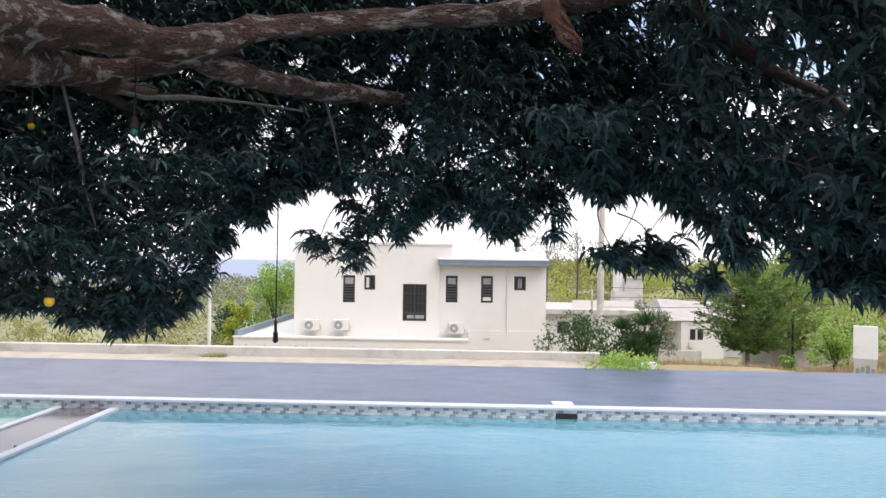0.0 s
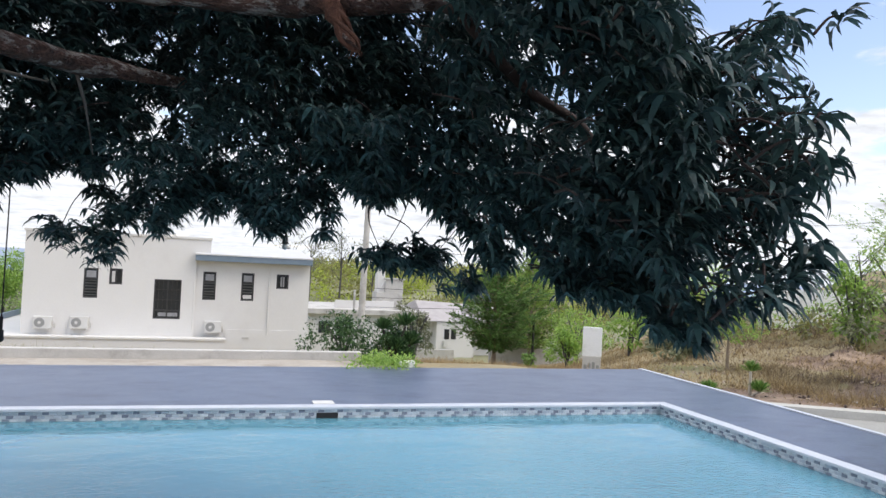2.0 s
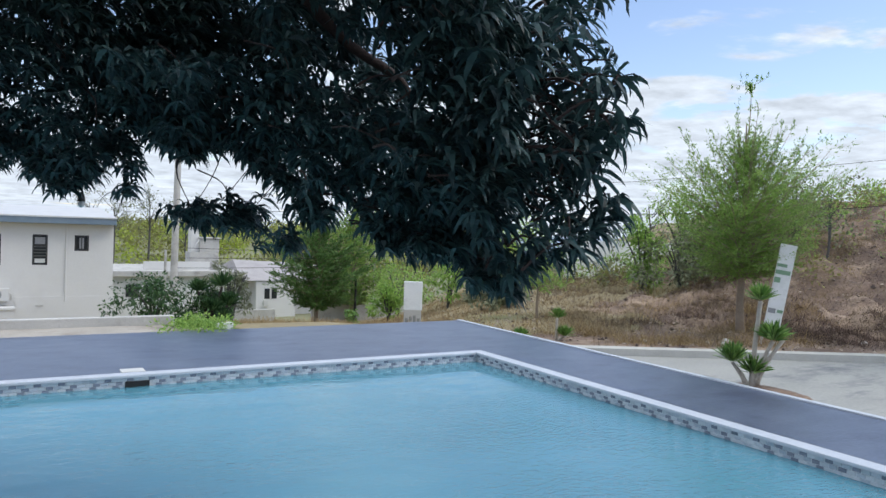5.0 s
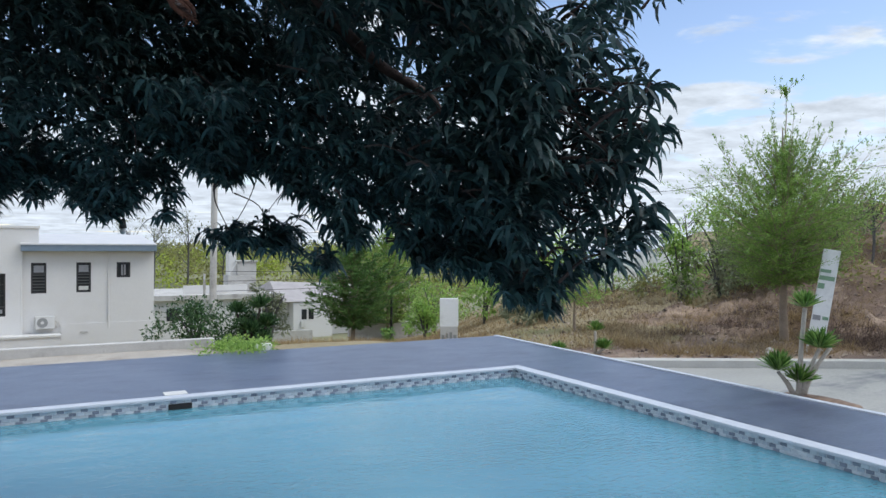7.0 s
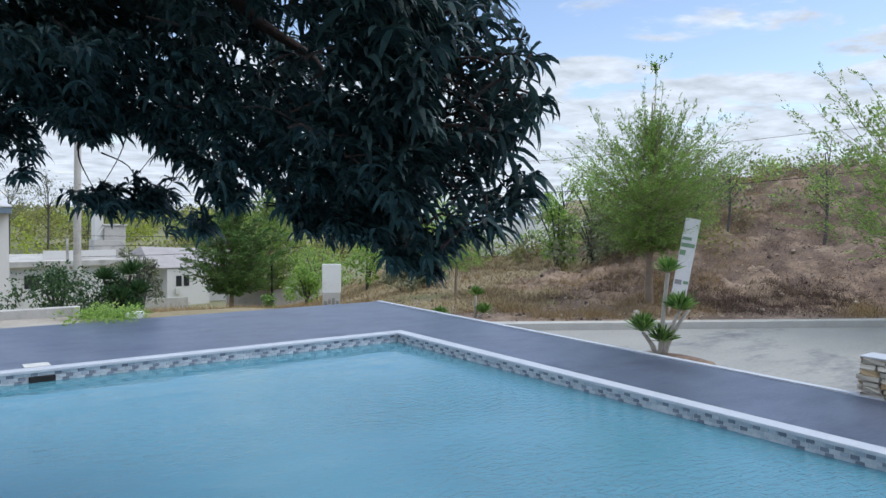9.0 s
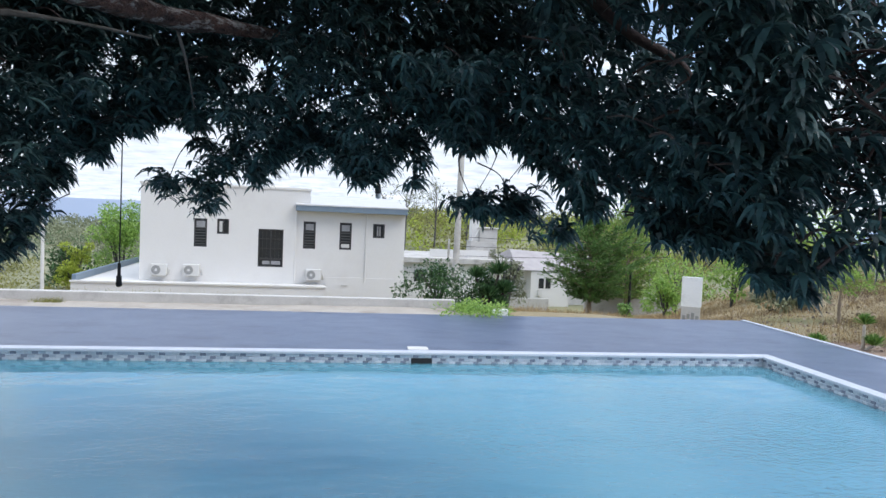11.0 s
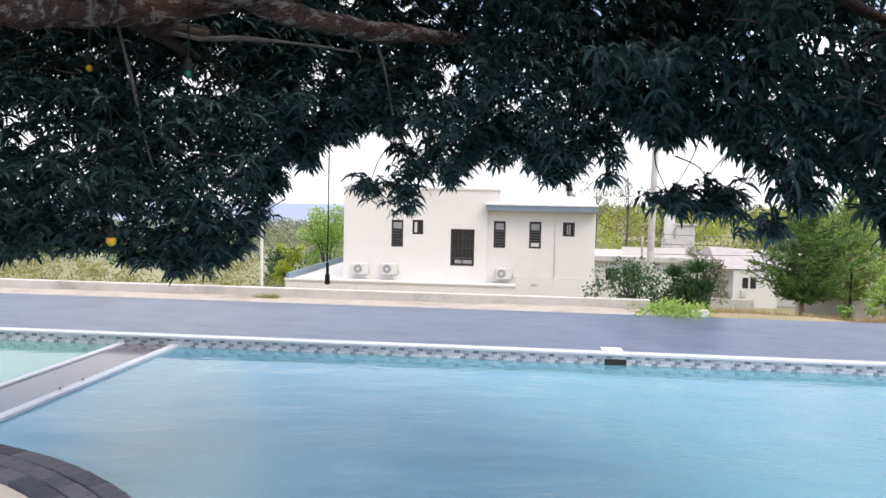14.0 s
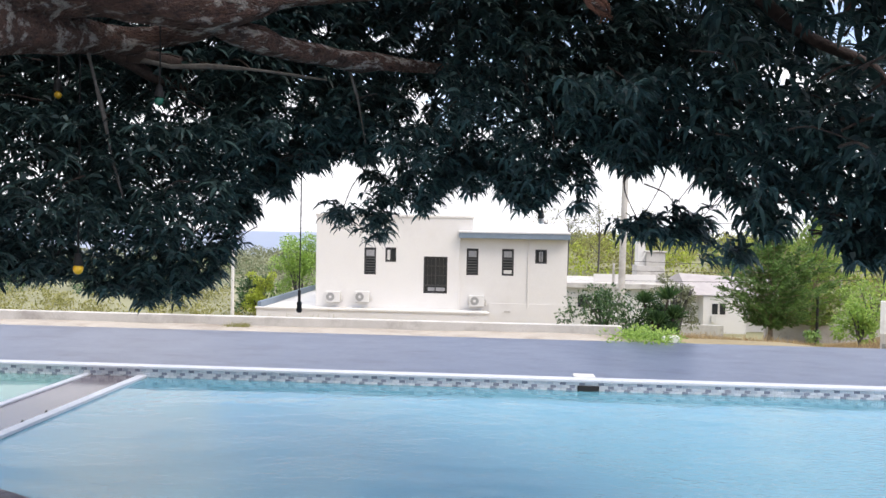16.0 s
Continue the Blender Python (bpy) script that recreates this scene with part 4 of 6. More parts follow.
cable([(5.1, 22.3, 5.0), (16, 15, 3.4), (30, 4, 5.2)], 0.008)
cable([(6.5, 16, 2.0), (13, 4.5, 2.15), (16, -1.5, 2.65), (20, -9, 4.2)], 0.007)

pil = thing("white_pillar", "white painted pillar box with a scuffed base by the deck", "pillar", (7.08, 6.0, -0.5))
pm = Matrix.Rotation(radians(-28), 4, 'Z')
part("board", box(bmesh.new(), -0.20, -0.05, 0.34, 0.20, 0.05, 0.945, 0.008, pm), "sign_white", pil)
part("base", box(bmesh.new(), -0.19, -0.06, 0, 0.185, 0.06, 0.34, 0.01, pm), "concrete", pil, "stained grey base")
for k in range(4):
    part("stain_bar", box(bmesh.new(), -0.16 + k * 0.085, -0.064, 0.05 + 0.04 * (k % 2), -0.10 + k * 0.085, -0.061, 0.16 + 0.03 * (k % 3), 0, pm), "grille", pil)

sg = thing("sign_board", "tall narrow white and green printed sign board leaning by the road", "sign", (11.86, 0.77, -0.38))
sm = Matrix.Rotation(radians(-42), 4, 'Z') @ Matrix.Rotation(radians(9), 4, 'Y')
part("board", box(bmesh.new(), -0.145, -0.02, 0.2, 0.145, 0.02, 1.93, 0.006, sm), "sign_white", sg)
for a, b, c, d, mt in ((-0.13, 0.30, -0.02, 0.39, "blind"), (0.02, 0.32, 0.13, 0.41, "sign_green"), (-0.13, 0.62, 0.0, 0.71, "blind"), (0.03, 0.64, 0.13, 0.70, "sign_green"), (-0.14, 1.20, -0.03, 1.30, "sign_green"), (-0.14, 1.36, 0.12, 1.44, "sign_green"), (-0.14, 1.50, 0.04, 1.56, "sign_green")):
    part("print_bar", box(bmesh.new(), a, -0.026, b, c, -0.021, d, 0, sm), mt, sg)
for q in (-0.13, 0.13):
    part("leg", box(bmesh.new(), q - 0.02, -0.015, -0.05, q + 0.02, 0.015, 0.21, 0, sm), "unit", sg)

# stone-clad low wall on the deck's side
st = thing("stone_wall", "low stone-clad wall with a white cap at the deck's edge", "wall", (6.46, -5.0, 0))
part("core", nb(-0.08, -3.9, -0.3, 0.14, -0.015, 0.345), "stone_c", st)
part("cap", nb(-0.10, -3.95, 0.345, 0.17, 0.005, 0.360, 0.005), "white_trim", st)


# ---- plants ----
def stems(bm, base, n, h, spread, r=0.02):
    for _ in range(n):
        a, k = random.uniform(0, 6.28), random.uniform(0.3, 1) * spread
        p1 = Vector((math.cos(a) * k * 0.4, math.sin(a) * k * 0.4, h * 0.5))
        p2 = Vector((math.cos(a) * k, math.sin(a) * k, h * random.uniform(0.8, 1.0)))
        tube(bm, [base, Vector(base) + p1, Vector(base) + p2], [r, r * 0.7, r * 0.3], 5)
    return bm


def shrub(x, y, r, h, leaf, label, per=70, size=0.10, n=14, name="shrub", z=None, ratio=0.4, sink=0.0, group="shrubs"):
    z = float(height(x, y)) if z is None else z
    t = thing(name, label, "shrub", (x, y, z - sink), group)
    part("stem", stems(bmesh.new(), (0, 0, 0), 6, h * 0.9, r * 0.7, 0.015 + h * 0.012), "twig", t)
    c = [(random.gauss(0, r * 0.45), random.gauss(0, r * 0.45), h * random.uniform(0.22, 0.95)) for _ in range(n)]
    c = [(a * (1.15 - 0.5 * q / h), b * (1.15 - 0.5 * q / h), q) for a, b, q in c]
    v, f = cloud(c, [random.uniform(0.22, 0.42) * r for _ in c], per, size, 0.75, ratio)
    v[:, 2] = np.maximum(v[:, 2], 0.01)
    raw("foliage", v, f, leaf, t, "stuff")
    return t


def feather_tree(x, y, h, w, leaf, label, trunk_h, z=None, branches=150, per=150, size=0.05, shoots=10, leader=1.0, trunk_r=0.09, lean=0.0, name="feathery_tree", full=0.42, sweep=(0.26, 0.62), form=None, body=0.66):
    """Young tree with upswept feathery sprays of fine leaflets: a flat, wide base, a thinning dome and loose shoots on top."""
    z = float(height(x, y)) if z is None else z
    t = thing(name, label, "tree", (x, y, z - 0.05), "roadside trees")
    part("trunk", tube(bmesh.new(), [(0, 0, 0), (lean * 0.3, 0.02, trunk_h * 0.6), (lean * 0.7, 0, h * 0.5), (lean, 0.02, h * 0.92)], [trunk_r * 1.15, trunk_r * 0.85, trunk_r * 0.45, trunk_r * 0.12], 12, 0.08), "pale_trunk", t, smooth=True)
    lb_ = bmesh.new()
    at, way = [], []

    def spray(p0, p1, p2, n, sd0, sd1, r):
        tube(lb_, [p0, p1, p2], [r, r * 0.6, r * 0.2], 3, cap=False)
        # side twigs carry the leaflets in flat, forward-pointing fronds
        ax = (p2 - p0).normalized()
        sx = ax.cross(Vector((0, 0, 1)))
        sx = sx.normalized() if sx.length > 1e-3 else Vector((1, 0, 0))
        twigs = max(6, n // 16)
        for _ in range(twigs):
            s = random.uniform(0.15, 1.0)
            q = p0.lerp(p1, s * 2) if s < 0.5 else p1.lerp(p2, s * 2 - 1)
            k = random.choice((-1, 1)) * random.uniform(0.3, 1.0) * (sd0 + (sd1 - sd0) * s)
            d = sx * k + ax * abs(k) * 0.9 + Vector((0, 0, random.gauss(0.02, 0.10)))
            for _ in range(16):
                m = random.uniform(0.05, 1.0)
                c = q + d * m
                at.append((c.x + random.gauss(0, 0.012), c.y + random.gauss(0, 0.012), c.z + random.gauss(0, 0.012)))
                e = d.normalized() + Vector((random.gauss(0, 0.4), random.gauss(0, 0.4), random.gauss(0, 0.12)))
                way.append(tuple(e))

    for i in range(branches):
        f = (i + 0.5) / branches
        f = f ** 1.35
        zz = trunk_h + (h * body - trunk_h) * f
        rad = w / 2 * (float(np.interp(f, *form)) if form else (1 - f) ** full * (0.86 + 0.14 * min(1, f * 8)))
        a = i * 2.399 + random.uniform(-0.4, 0.4)
        R = max(0.12, rad * random.uniform(0.55, 1.10))
        rise = R * random.uniform(*sweep) * (1 + 1.6 * f) + 0.45 * f * random.random()
        c_, s_ = math.cos(a), math.sin(a)
        spray(Vector((lean * f, 0, zz)), Vector((lean * f + c_ * R * 0.5, s_ * R * 0.5, zz + rise * 0.32)), Vector((lean * f + c_ * R, s_ * R, zz + rise)), int(per * (0.18 + 1.1 * R / (w / 2))), 0.14, 0.22 + 0.10 * R, trunk_r * 0.16)
    for k in range(shoots):
        a = random.uniform(0, 6.283)
        q = random.uniform(0.05, 0.62) * w / 2
        f0 = random.uniform(0.35, 0.72)
        p0 = Vector((lean * f0 + math.cos(a) * q * 0.5, math.sin(a) * q * 0.5, trunk_h + (h - trunk_h) * f0 * 0.8))
        p2 = p0 + Vector((math.cos(a) * q * 0.9, math.sin(a) * q * 0.9, h * random.uniform(0.20, 0.34)))
        spray(p0, p0.lerp(p2, 0.5), p2, int(per * 0.42), 0.16, 0.06, trunk_r * 0.12)
    if leader:
        p0, p2 = Vector((lean, 0, h * 0.80)), Vector((lean + 0.06, 0, h * 0.86 + leader))
        spray(p0, p0.lerp(p2, 0.55) + Vector((0.04, 0, 0)), p2, 12, 0.05, 0.02, trunk_r * 0.2)
        for _ in range(6):
            spray(p2 - Vector((0, 0, 0.06)), p2, p2 + Vector((random.gauss(0, 0.24), random.gauss(0, 0.24), random.uniform(0.02, 0.10))), 14, 0.03, 0.04, trunk_r * 0.07)
    tagged(part("branch", lb_, "pale_trunk", t), kind="stuff")
    at, way = np.array(at), np.array(way)
    L = size * np.random.uniform(0.6, 1.4, len(at))
    v, f = leaflet_mesh(at, way, L, L * 0.34)
    raw("crown", v, f, leaf, t, "stuff")
    return t


def yucca(x, y, heads, label, z=None, blade="yucca_leaf", stem="yucca_stem"):
    """Branching stem plant; heads: (dx, dy, height, blade length)."""
    z = float(height(x, y)) if z is None else z
    t = thing("yucca", label, "plant", (x, y, z - 0.02), "yuccas along the deck")
    for dx_, dy_, hh, bl in heads:
        part("stem", tube(bmesh.new(), [(dx_ * 0.15, dy_ * 0.15, 0), (dx_ * 0.45, dy_ * 0.45, hh * 0.5), (dx_, dy_, hh)], [0.034, 0.026, 0.022], 8, 0.3), stem, t, smooth=True)
        if not bl:
            continue
        n = 150
        d = np.random.normal(size=(n, 3))
        d[:, 2] = np.abs(d[:, 2]) * 1.3 + 0.75
        d /= np.linalg.norm(d, axis=1, keepdims=True)
        L = bl * np.random.uniform(0.75, 1.1, n)
        v, f = leaf_mesh(np.tile((dx_, dy_, hh), (n, 1)) + d * 0.02, d, L, L * 0.085, 0.16)
        raw("blade_tuft", v, f, blade, t, "stuff")
    return t


def tufts(name, pts, h, leaf, label, category, blades=26, spread=0.16, width=0.03):
    """Grass or dead brush standing on the ground at pts."""
    pts = np.asarray(pts, float)
    idx = np.repeat(np.arange(len(pts)), blades)
    n = len(idx)
    at = pts[idx] + np.random.normal(size=(n, 3)) * np.array([spread, spread, 0])
    at[:, 2] = height(at[:, 0], at[:, 1]) - 0.02
    way = np.random.normal(size=(n, 3)) * 0.75 + np.array([0, 0, 1.0])
    L = h * np.random.uniform(0.4, 1.2, n) * np.random.uniform(0.25, 1.4, len(pts))[idx]
    v, f = blade_mesh(at, way, L, np.full(n, width))
    return tagged(raw(name, v, f, leaf, kind="stuff"), label, category)


def scatter(n, xr, yr, keep):
    out = []
    while len(out) < n:
        x, y = random.uniform(*xr), random.uniform(*yr)
        if keep(x, y):
            out.append((x, y, float(height(x, y))))
    return out


def kerb_side(x, y):
    return (x - KERB_A[0]) * _kn[0] + (y - KERB_A[1]) * _kn[1]


# roadside trees
TIERS = ((0, 0.08, 0.25, 0.55, 0.68, 0.85, 1.0), (0.5, 0.82, 1.0, 0.88, 0.42, 0.24, 0.10))
VASE = ((0, 0.15, 0.35, 0.55, 0.64, 0.8, 1.0), (0.5, 0.74, 0.92, 1.0, 0.5, 0.3, 0.12))
feather_tree(12.13, 1.58, 4.55, 3.9, "tier_leaf", "young feathery tree with layered green branches by the road", 1.12, branches=260, per=470, size=0.043, lean=-0.06, shoots=44, leader=1.0, trunk_r=0.085, sweep=(0.10, 0.36), form=VASE, body=0.78)
feather_tree(12.55, 26, 5.9, 5.2, "mid_leaf", "dense dark green tree with layered branches beside dry grass", 0.8, branches=190, per=400, size=0.115, shoots=14, leader=0.3, trunk_r=0.12, sweep=(0.08, 0.34), form=TIERS, body=0.86)
feather_tree(16.4, 30.5, 7.2, 6.0, "tier_leaf", "tall bright green tree behind the layered one", 0.9, branches=170, per=320, size=0.12, shoots=14, leader=0.3, trunk_r=0.12, sweep=(0.2, 0.5), form=TIERS, body=0.86)
feather_tree(9.85, 5.2, 1.75, 1.9, "feather_leaf", "small umbrella-shaped green tree in dry grass", 0.70, branches=60, per=110, size=0.055, shoots=5, leader=0, trunk_r=0.035, sweep=(0.15, 0.4))
feather_tree(14.75, -3.1, 5.3, 6.4, "tier_leaf", "wide feathery green tree on the bank", 1.5, branches=150, per=320, size=0.062, shoots=26, leader=0.7, lean=-0.2, sweep=(0.10, 0.55), form=((0, 0.1, 0.4, 0.7, 1.0), (0.9, 1.0, 0.85, 0.6, 0.25)), body=0.7)
# shrubs by the low wall's end
shrub(1.75, 5.6, 0.80, 0.85, "deep_leaf", "loose dark green shrub behind the low wall", 110, 0.065, 22)
shrub(2.98, 5.2, 0.42, 1.15, "grey_leaf", "upright grey-green shrub with fine leaves", 150, 0.05, 18)
shrub(2.55, 4.9, 0.48, 0.62, "deep_leaf", "dark leafy shrub by the deck", 130, 0.06, 20)
shrub(2.0, 3.5, 0.62, 0.14, "feather_leaf", "low bright green creeper spilling over the wall's end", 110, 0.06, 34, z=-0.06, sink=0.05)
tagged(part("concrete_block", nb(2.28, 3.30, -0.05, 2.52, 3.44, 0.05, 0.01), "sign_white"), "small white concrete block lying by the deck", "block")
yucca(2.50, 4.6, [(0.16, 0.0, 0.66, 0.30), (0.26, 0.0, 0.34, 0.30), (-0.22, 0.1, 0.58, 0.27), (0.0, -0.05, 0.26, 0.28), (0.14, -0.1, 0.10, 0.28)], "dark spiky yucca among shrubs", -0.15, "deep_leaf", "dark_bark")
# yuccas along the deck
yucca(6.66, -2.69, [(-0.13, 0.15, 0.28, 0.27), (0.01, -0.01, 0.17, 0.25), (0.04, -0.05, 0.98, 0.23), (0.12, -0.17, 0.55, 0.27), (0.18, -0.25, 0.57, 0)], "branching yucca with spiky green heads on bare stems", -0.05)
yucca(8.15, 2.45, [(0.0, 0.0, 0.42, 0.22), (0.10, -0.12, 0.10, 0.24)], "small spiky yucca in dry grass")
yucca(7.55, 2.75, [(0.0, 0.0, 0.05, 0.22)], "low dark spiky plant by the deck edge")

# ---- far vegetation ----
def woods(name, pts, rr, leaf, label, per=60, size=0.5, flat=0.8):
    c = [(x, y, z + r * 0.55) for (x, y, z), r in zip(pts, rr)]
    v, f = cloud(c, rr, per, size, flat, 0.55, 0.45, fine=True)
    return tagged(raw(name, v, f, leaf, kind="stuff"), label, "woods")


RISE = lambda x, y: 3 < math.degrees(math.atan2(x, y + 8)) < 36
hill = scatter(560, (2, 75), (46, 112), RISE)
woods("hillside_woods", hill, [random.uniform(0.9, 2.0) for _ in hill], "olive_leaf", "dry olive-green brush covering the hillside", 85, 0.36)
hill2 = scatter(330, (2, 75), (46, 105), RISE)
woods("hillside_bushes", hill2, [random.uniform(0.8, 1.8) for _ in hill2], "yellow_leaf", "yellow-green bushes on the hillside", 90, 0.33)
hedge = [(x, 54 + random.uniform(-1, 1), float(height(x, 54))) for x in np.arange(3, 30, 0.7)]
woods("hedge", hedge, [random.uniform(0.9, 1.3) for _ in hedge], "deep_leaf", "dark green hedge row behind the low house", 130, 0.28)
VALLEY = lambda x, y: -44 < math.degrees(math.atan2(x, y + 8)) < -8
val = scatter(300, (-110, -8), (52, 150), VALLEY)
woods("valley_woods", val, [random.uniform(0.9, 2.2) for _ in val], "grey_leaf", "hazy grey-green trees filling the valley", 115, 0.33)
val3 = scatter(420, (-360, -20), (150, 420), VALLEY)
woods("distant_woods", val3, [random.uniform(2.5, 5.0) for _ in val3], "grey_leaf", "far hazy woods below the sea", 55, 1.1, 0.6)
val4 = scatter(120, (-110, -8), (50, 190), VALLEY)
woods("valley_trees", val4, [random.uniform(1.0, 2.4) for _ in val4], "deep_leaf", "darker green trees in the valley", 150, 0.30)
val2 = scatter(150, (-45, -12), (30, 60), lambda x, y: x < -14 or y < 38)
woods("field_bushes", val2, [random.uniform(0.4, 0.9) for _ in val2], "olive_leaf", "olive scrub bushes in the field", 90, 0.2)
shrub(-13.0, 41, 2.3, 5.9, "feather_leaf", "bushy bright green tree beside the white house", 260, 0.17, 34, name="bushy_tree")
shrub(-14.6, 37, 0.95, 3.4, "yellow_leaf", "bright yellow-green young tree in the field", 200, 0.14, 22, name="young_tree")
shrub(-16.5, 42, 1.6, 2.6, "deep_leaf", "round green bush in the field", 110, 0.25, 18)
for x, y, r, h, lf in ((15.0, 22, 1.3, 2.4, "feather_leaf"), (16.8, 24, 1.5, 2.8, "olive_leaf"), (12.2, 13, 1.2, 2.0, "feather_leaf"), (14.2, 11, 1.5, 2.3, "feather_leaf"), (18.3, 7.6, 1.0, 1.8, "grey_leaf"), (15.3, 7.3, 0.9, 2.3, "feather_leaf"), (19.0, 9.0, 1.6, 2.8, "feather_leaf"), (15.6, 6.2, 1.2, 1.6, "grey_leaf"), (17.5, 5.6, 1.4, 1.5, "grey_leaf"), (10.6, 8.0, 0.7, 0.8, "grey_leaf"), (11.5, 16, 0.8, 1.5, "feather_leaf"), (16.4, 17, 1.3, 2.4, "feather_leaf"), (15.0, 14.5, 1.4, 2.2, "feather_leaf"), (18.4, 6.8, 1.4, 2.0, "feather_leaf"), (20.4, 6.0, 1.4, 2.2, "grey_leaf")):
    shrub(x, y, r, h, lf, "roadside shrub with loose leafy branches", 90, 0.13, 20)
shrub(9.2, 14.0, 0.35, 0.5, "yucca_leaf", "small bright green tuft in dry grass", 50, 0.1, 8)

dry = scatter(1500, (6.6, 30), (3.2, 22), lambda x, y: kerb_side(x, y) > 0.9)
tufts("dry_grass", dry, 0.26, "straw", "dry straw-coloured grass", "grass", 36, 0.22, 0.012)
weeds = [(-4.33 + random.gauss(0, 0.09), 3.55 + random.gauss(0, 0.05), 0.0) for _ in range(9)]
wv, wf = [], []
wi = np.repeat(np.arange(9), 34)
wa = np.array(weeds)[wi] + np.random.normal(size=(len(wi), 3)) * np.array([0.05, 0.04, 0])
wa[:, 2] = -0.02
wv, wf = blade_mesh(wa, np.random.normal(size=(len(wi), 3)) * 0.5 + np.array([0, 0, 1.0]), np.random.uniform(0.04, 0.12, len(wi)), np.full(len(wi), 0.008))
tagged(raw("weed_tuft", wv, wf, "olive_leaf", kind="stuff"), "small dry green weed tuft on the dirt strip", "grass")
dry2 = scatter(700, (2.2, 9), (4.4, 24), lambda x, y: True)
tufts("dry_grass", dry2, 0.15, "straw", "dry straw-coloured grass", "grass", 40, 0.22, 0.012)
brush = []
for bx, by, _ in scatter(130, (8, 34), (-12, 14), lambda x, y: kerb_side(x, y) > 1.6):
    s = random.uniform(0.25, 0.8)
    brush += [(bx + random.gauss(0, s), by + random.gauss(0, s * 0.7), 0.0) for _ in range(random.randint(3, 14))]
brush = [q for q in brush if kerb_side(q[0], q[1]) > 0.8]
tufts("dead_brush", brush, 0.20, "brown_brush", "dead brown brush on the bank", "brush", 90, 0.30, 0.009)
thicket = []
for bx, by, _ in scatter(70, (9, 34), (-12, 12), lambda x, y: kerb_side(x, y) > 2.2):
    s = random.uniform(0.5, 1.3)
    thicket += [(bx + random.gauss(0, s), by + random.gauss(0, s * 0.6), 0.0) for _ in range(random.randint(8, 30))]
for bx, by, s in ((14.0, 0.6, 0.8), (15.2, -0.1, 0.9), (13.6, 1.6, 0.7), (16.5, 0.3, 0.8), (18.6, -4.6, 0.8), (17.6, -3.4, 0.6)):
    thicket += [(bx + random.gauss(0, s), by + random.gauss(0, s * 0.7), 0.0) for _ in range(70)]
thicket = [q for q in thicket if kerb_side(q[0], q[1]) > 1.2]
tufts("dead_thicket", thicket, 0.22, "dark_brush", "dark dead thicket of bare twigs on the bank", "brush", 80, 0.26, 0.008)
tussocks = []
for bx, by, _ in scatter(20, (9, 30), (-12, 4), lambda x, y: 0.9 < kerb_side(x, y) < 4.2):
    tussocks += [(bx + random.gauss(0, 0.35), by + random.gauss(0, 0.25), 0.0) for _ in range(12)]
tussocks = [q for q in tussocks if kerb_side(q[0], q[1]) > 0.5]
tufts("dry_tussocks", tussocks, 0.34, "straw", "dull straw tussocks at the foot of the bank", "grass", 70, 0.14, 0.009)
# clods and stones that have rolled down the bank
clod_v, clod_f = [], []
octa = [(0, 2, 4), (2, 1, 4), (1, 3, 4), (3, 0, 4), (2, 0, 5), (1, 2, 5), (3, 1, 5), (0, 3, 5)]
for cx, cy, cz in scatter(2600, (8, 30), (-12, 9), lambda x, y: 0.35 < kerb_side(x, y) < 8):
    q = random.uniform(0.015, 0.05) * (2.0 if random.random() < 0.06 else 1.0)
    m_ = len(clod_v)
    for ax_ in ((1, 0, 0), (-1, 0, 0), (0, 1, 0), (0, -1, 0), (0, 0, 0.7), (0, 0, -0.7)):
        clod_v.append(tuple(c + q * k * random.uniform(0.6, 1.3) + random.gauss(0, q * 0.15) for c, k in zip((cx, cy, cz + q * 0.2), ax_)))
    clod_f += [tuple(m_ + i for i in t_) for t_ in octa]
tagged(raw("clods", clod_v, clod_f, "clod", kind="stuff"), "loose clods and pale stones strewn over the bank", "clods")
field = scatter(900, (-26, -2), (6.0, 30), lambda x, y: x < -9 or y > 9)
tufts("field_grass", field, 0.3, "olive_leaf", "tall dry green grass behind the wall", "grass", 16, 0.35, 0.03)
upper = scatter(150, (14, 40), (-12, 12), lambda x, y: kerb_side(x, y) > 6.5 + 1.5 * math.sin(x * 0.9))
woods("bank_bushes", upper, [random.uniform(0.25, 0.65) for _ in upper], "olive_leaf", "dry olive bushes on the upper bank", 90, 0.12)
upper2 = scatter(80, (15, 42), (-14, 12), lambda x, y: kerb_side(x, y) > 8.5)
woods("bank_bushes", upper2, [random.uniform(0.35, 0.9) for _ in upper2], "feather_leaf", "bright green bushes on top of the bank", 110, 0.13)
crest = scatter(90, (15, 40), (-12, 14), lambda x, y: kerb_side(x, y) > 8.5)
woods("bank_scrub", crest, [random.uniform(0.35, 0.8) for _ in crest], "grey_leaf", "sparse grey-green scrub on top of the bank", 90, 0.14)

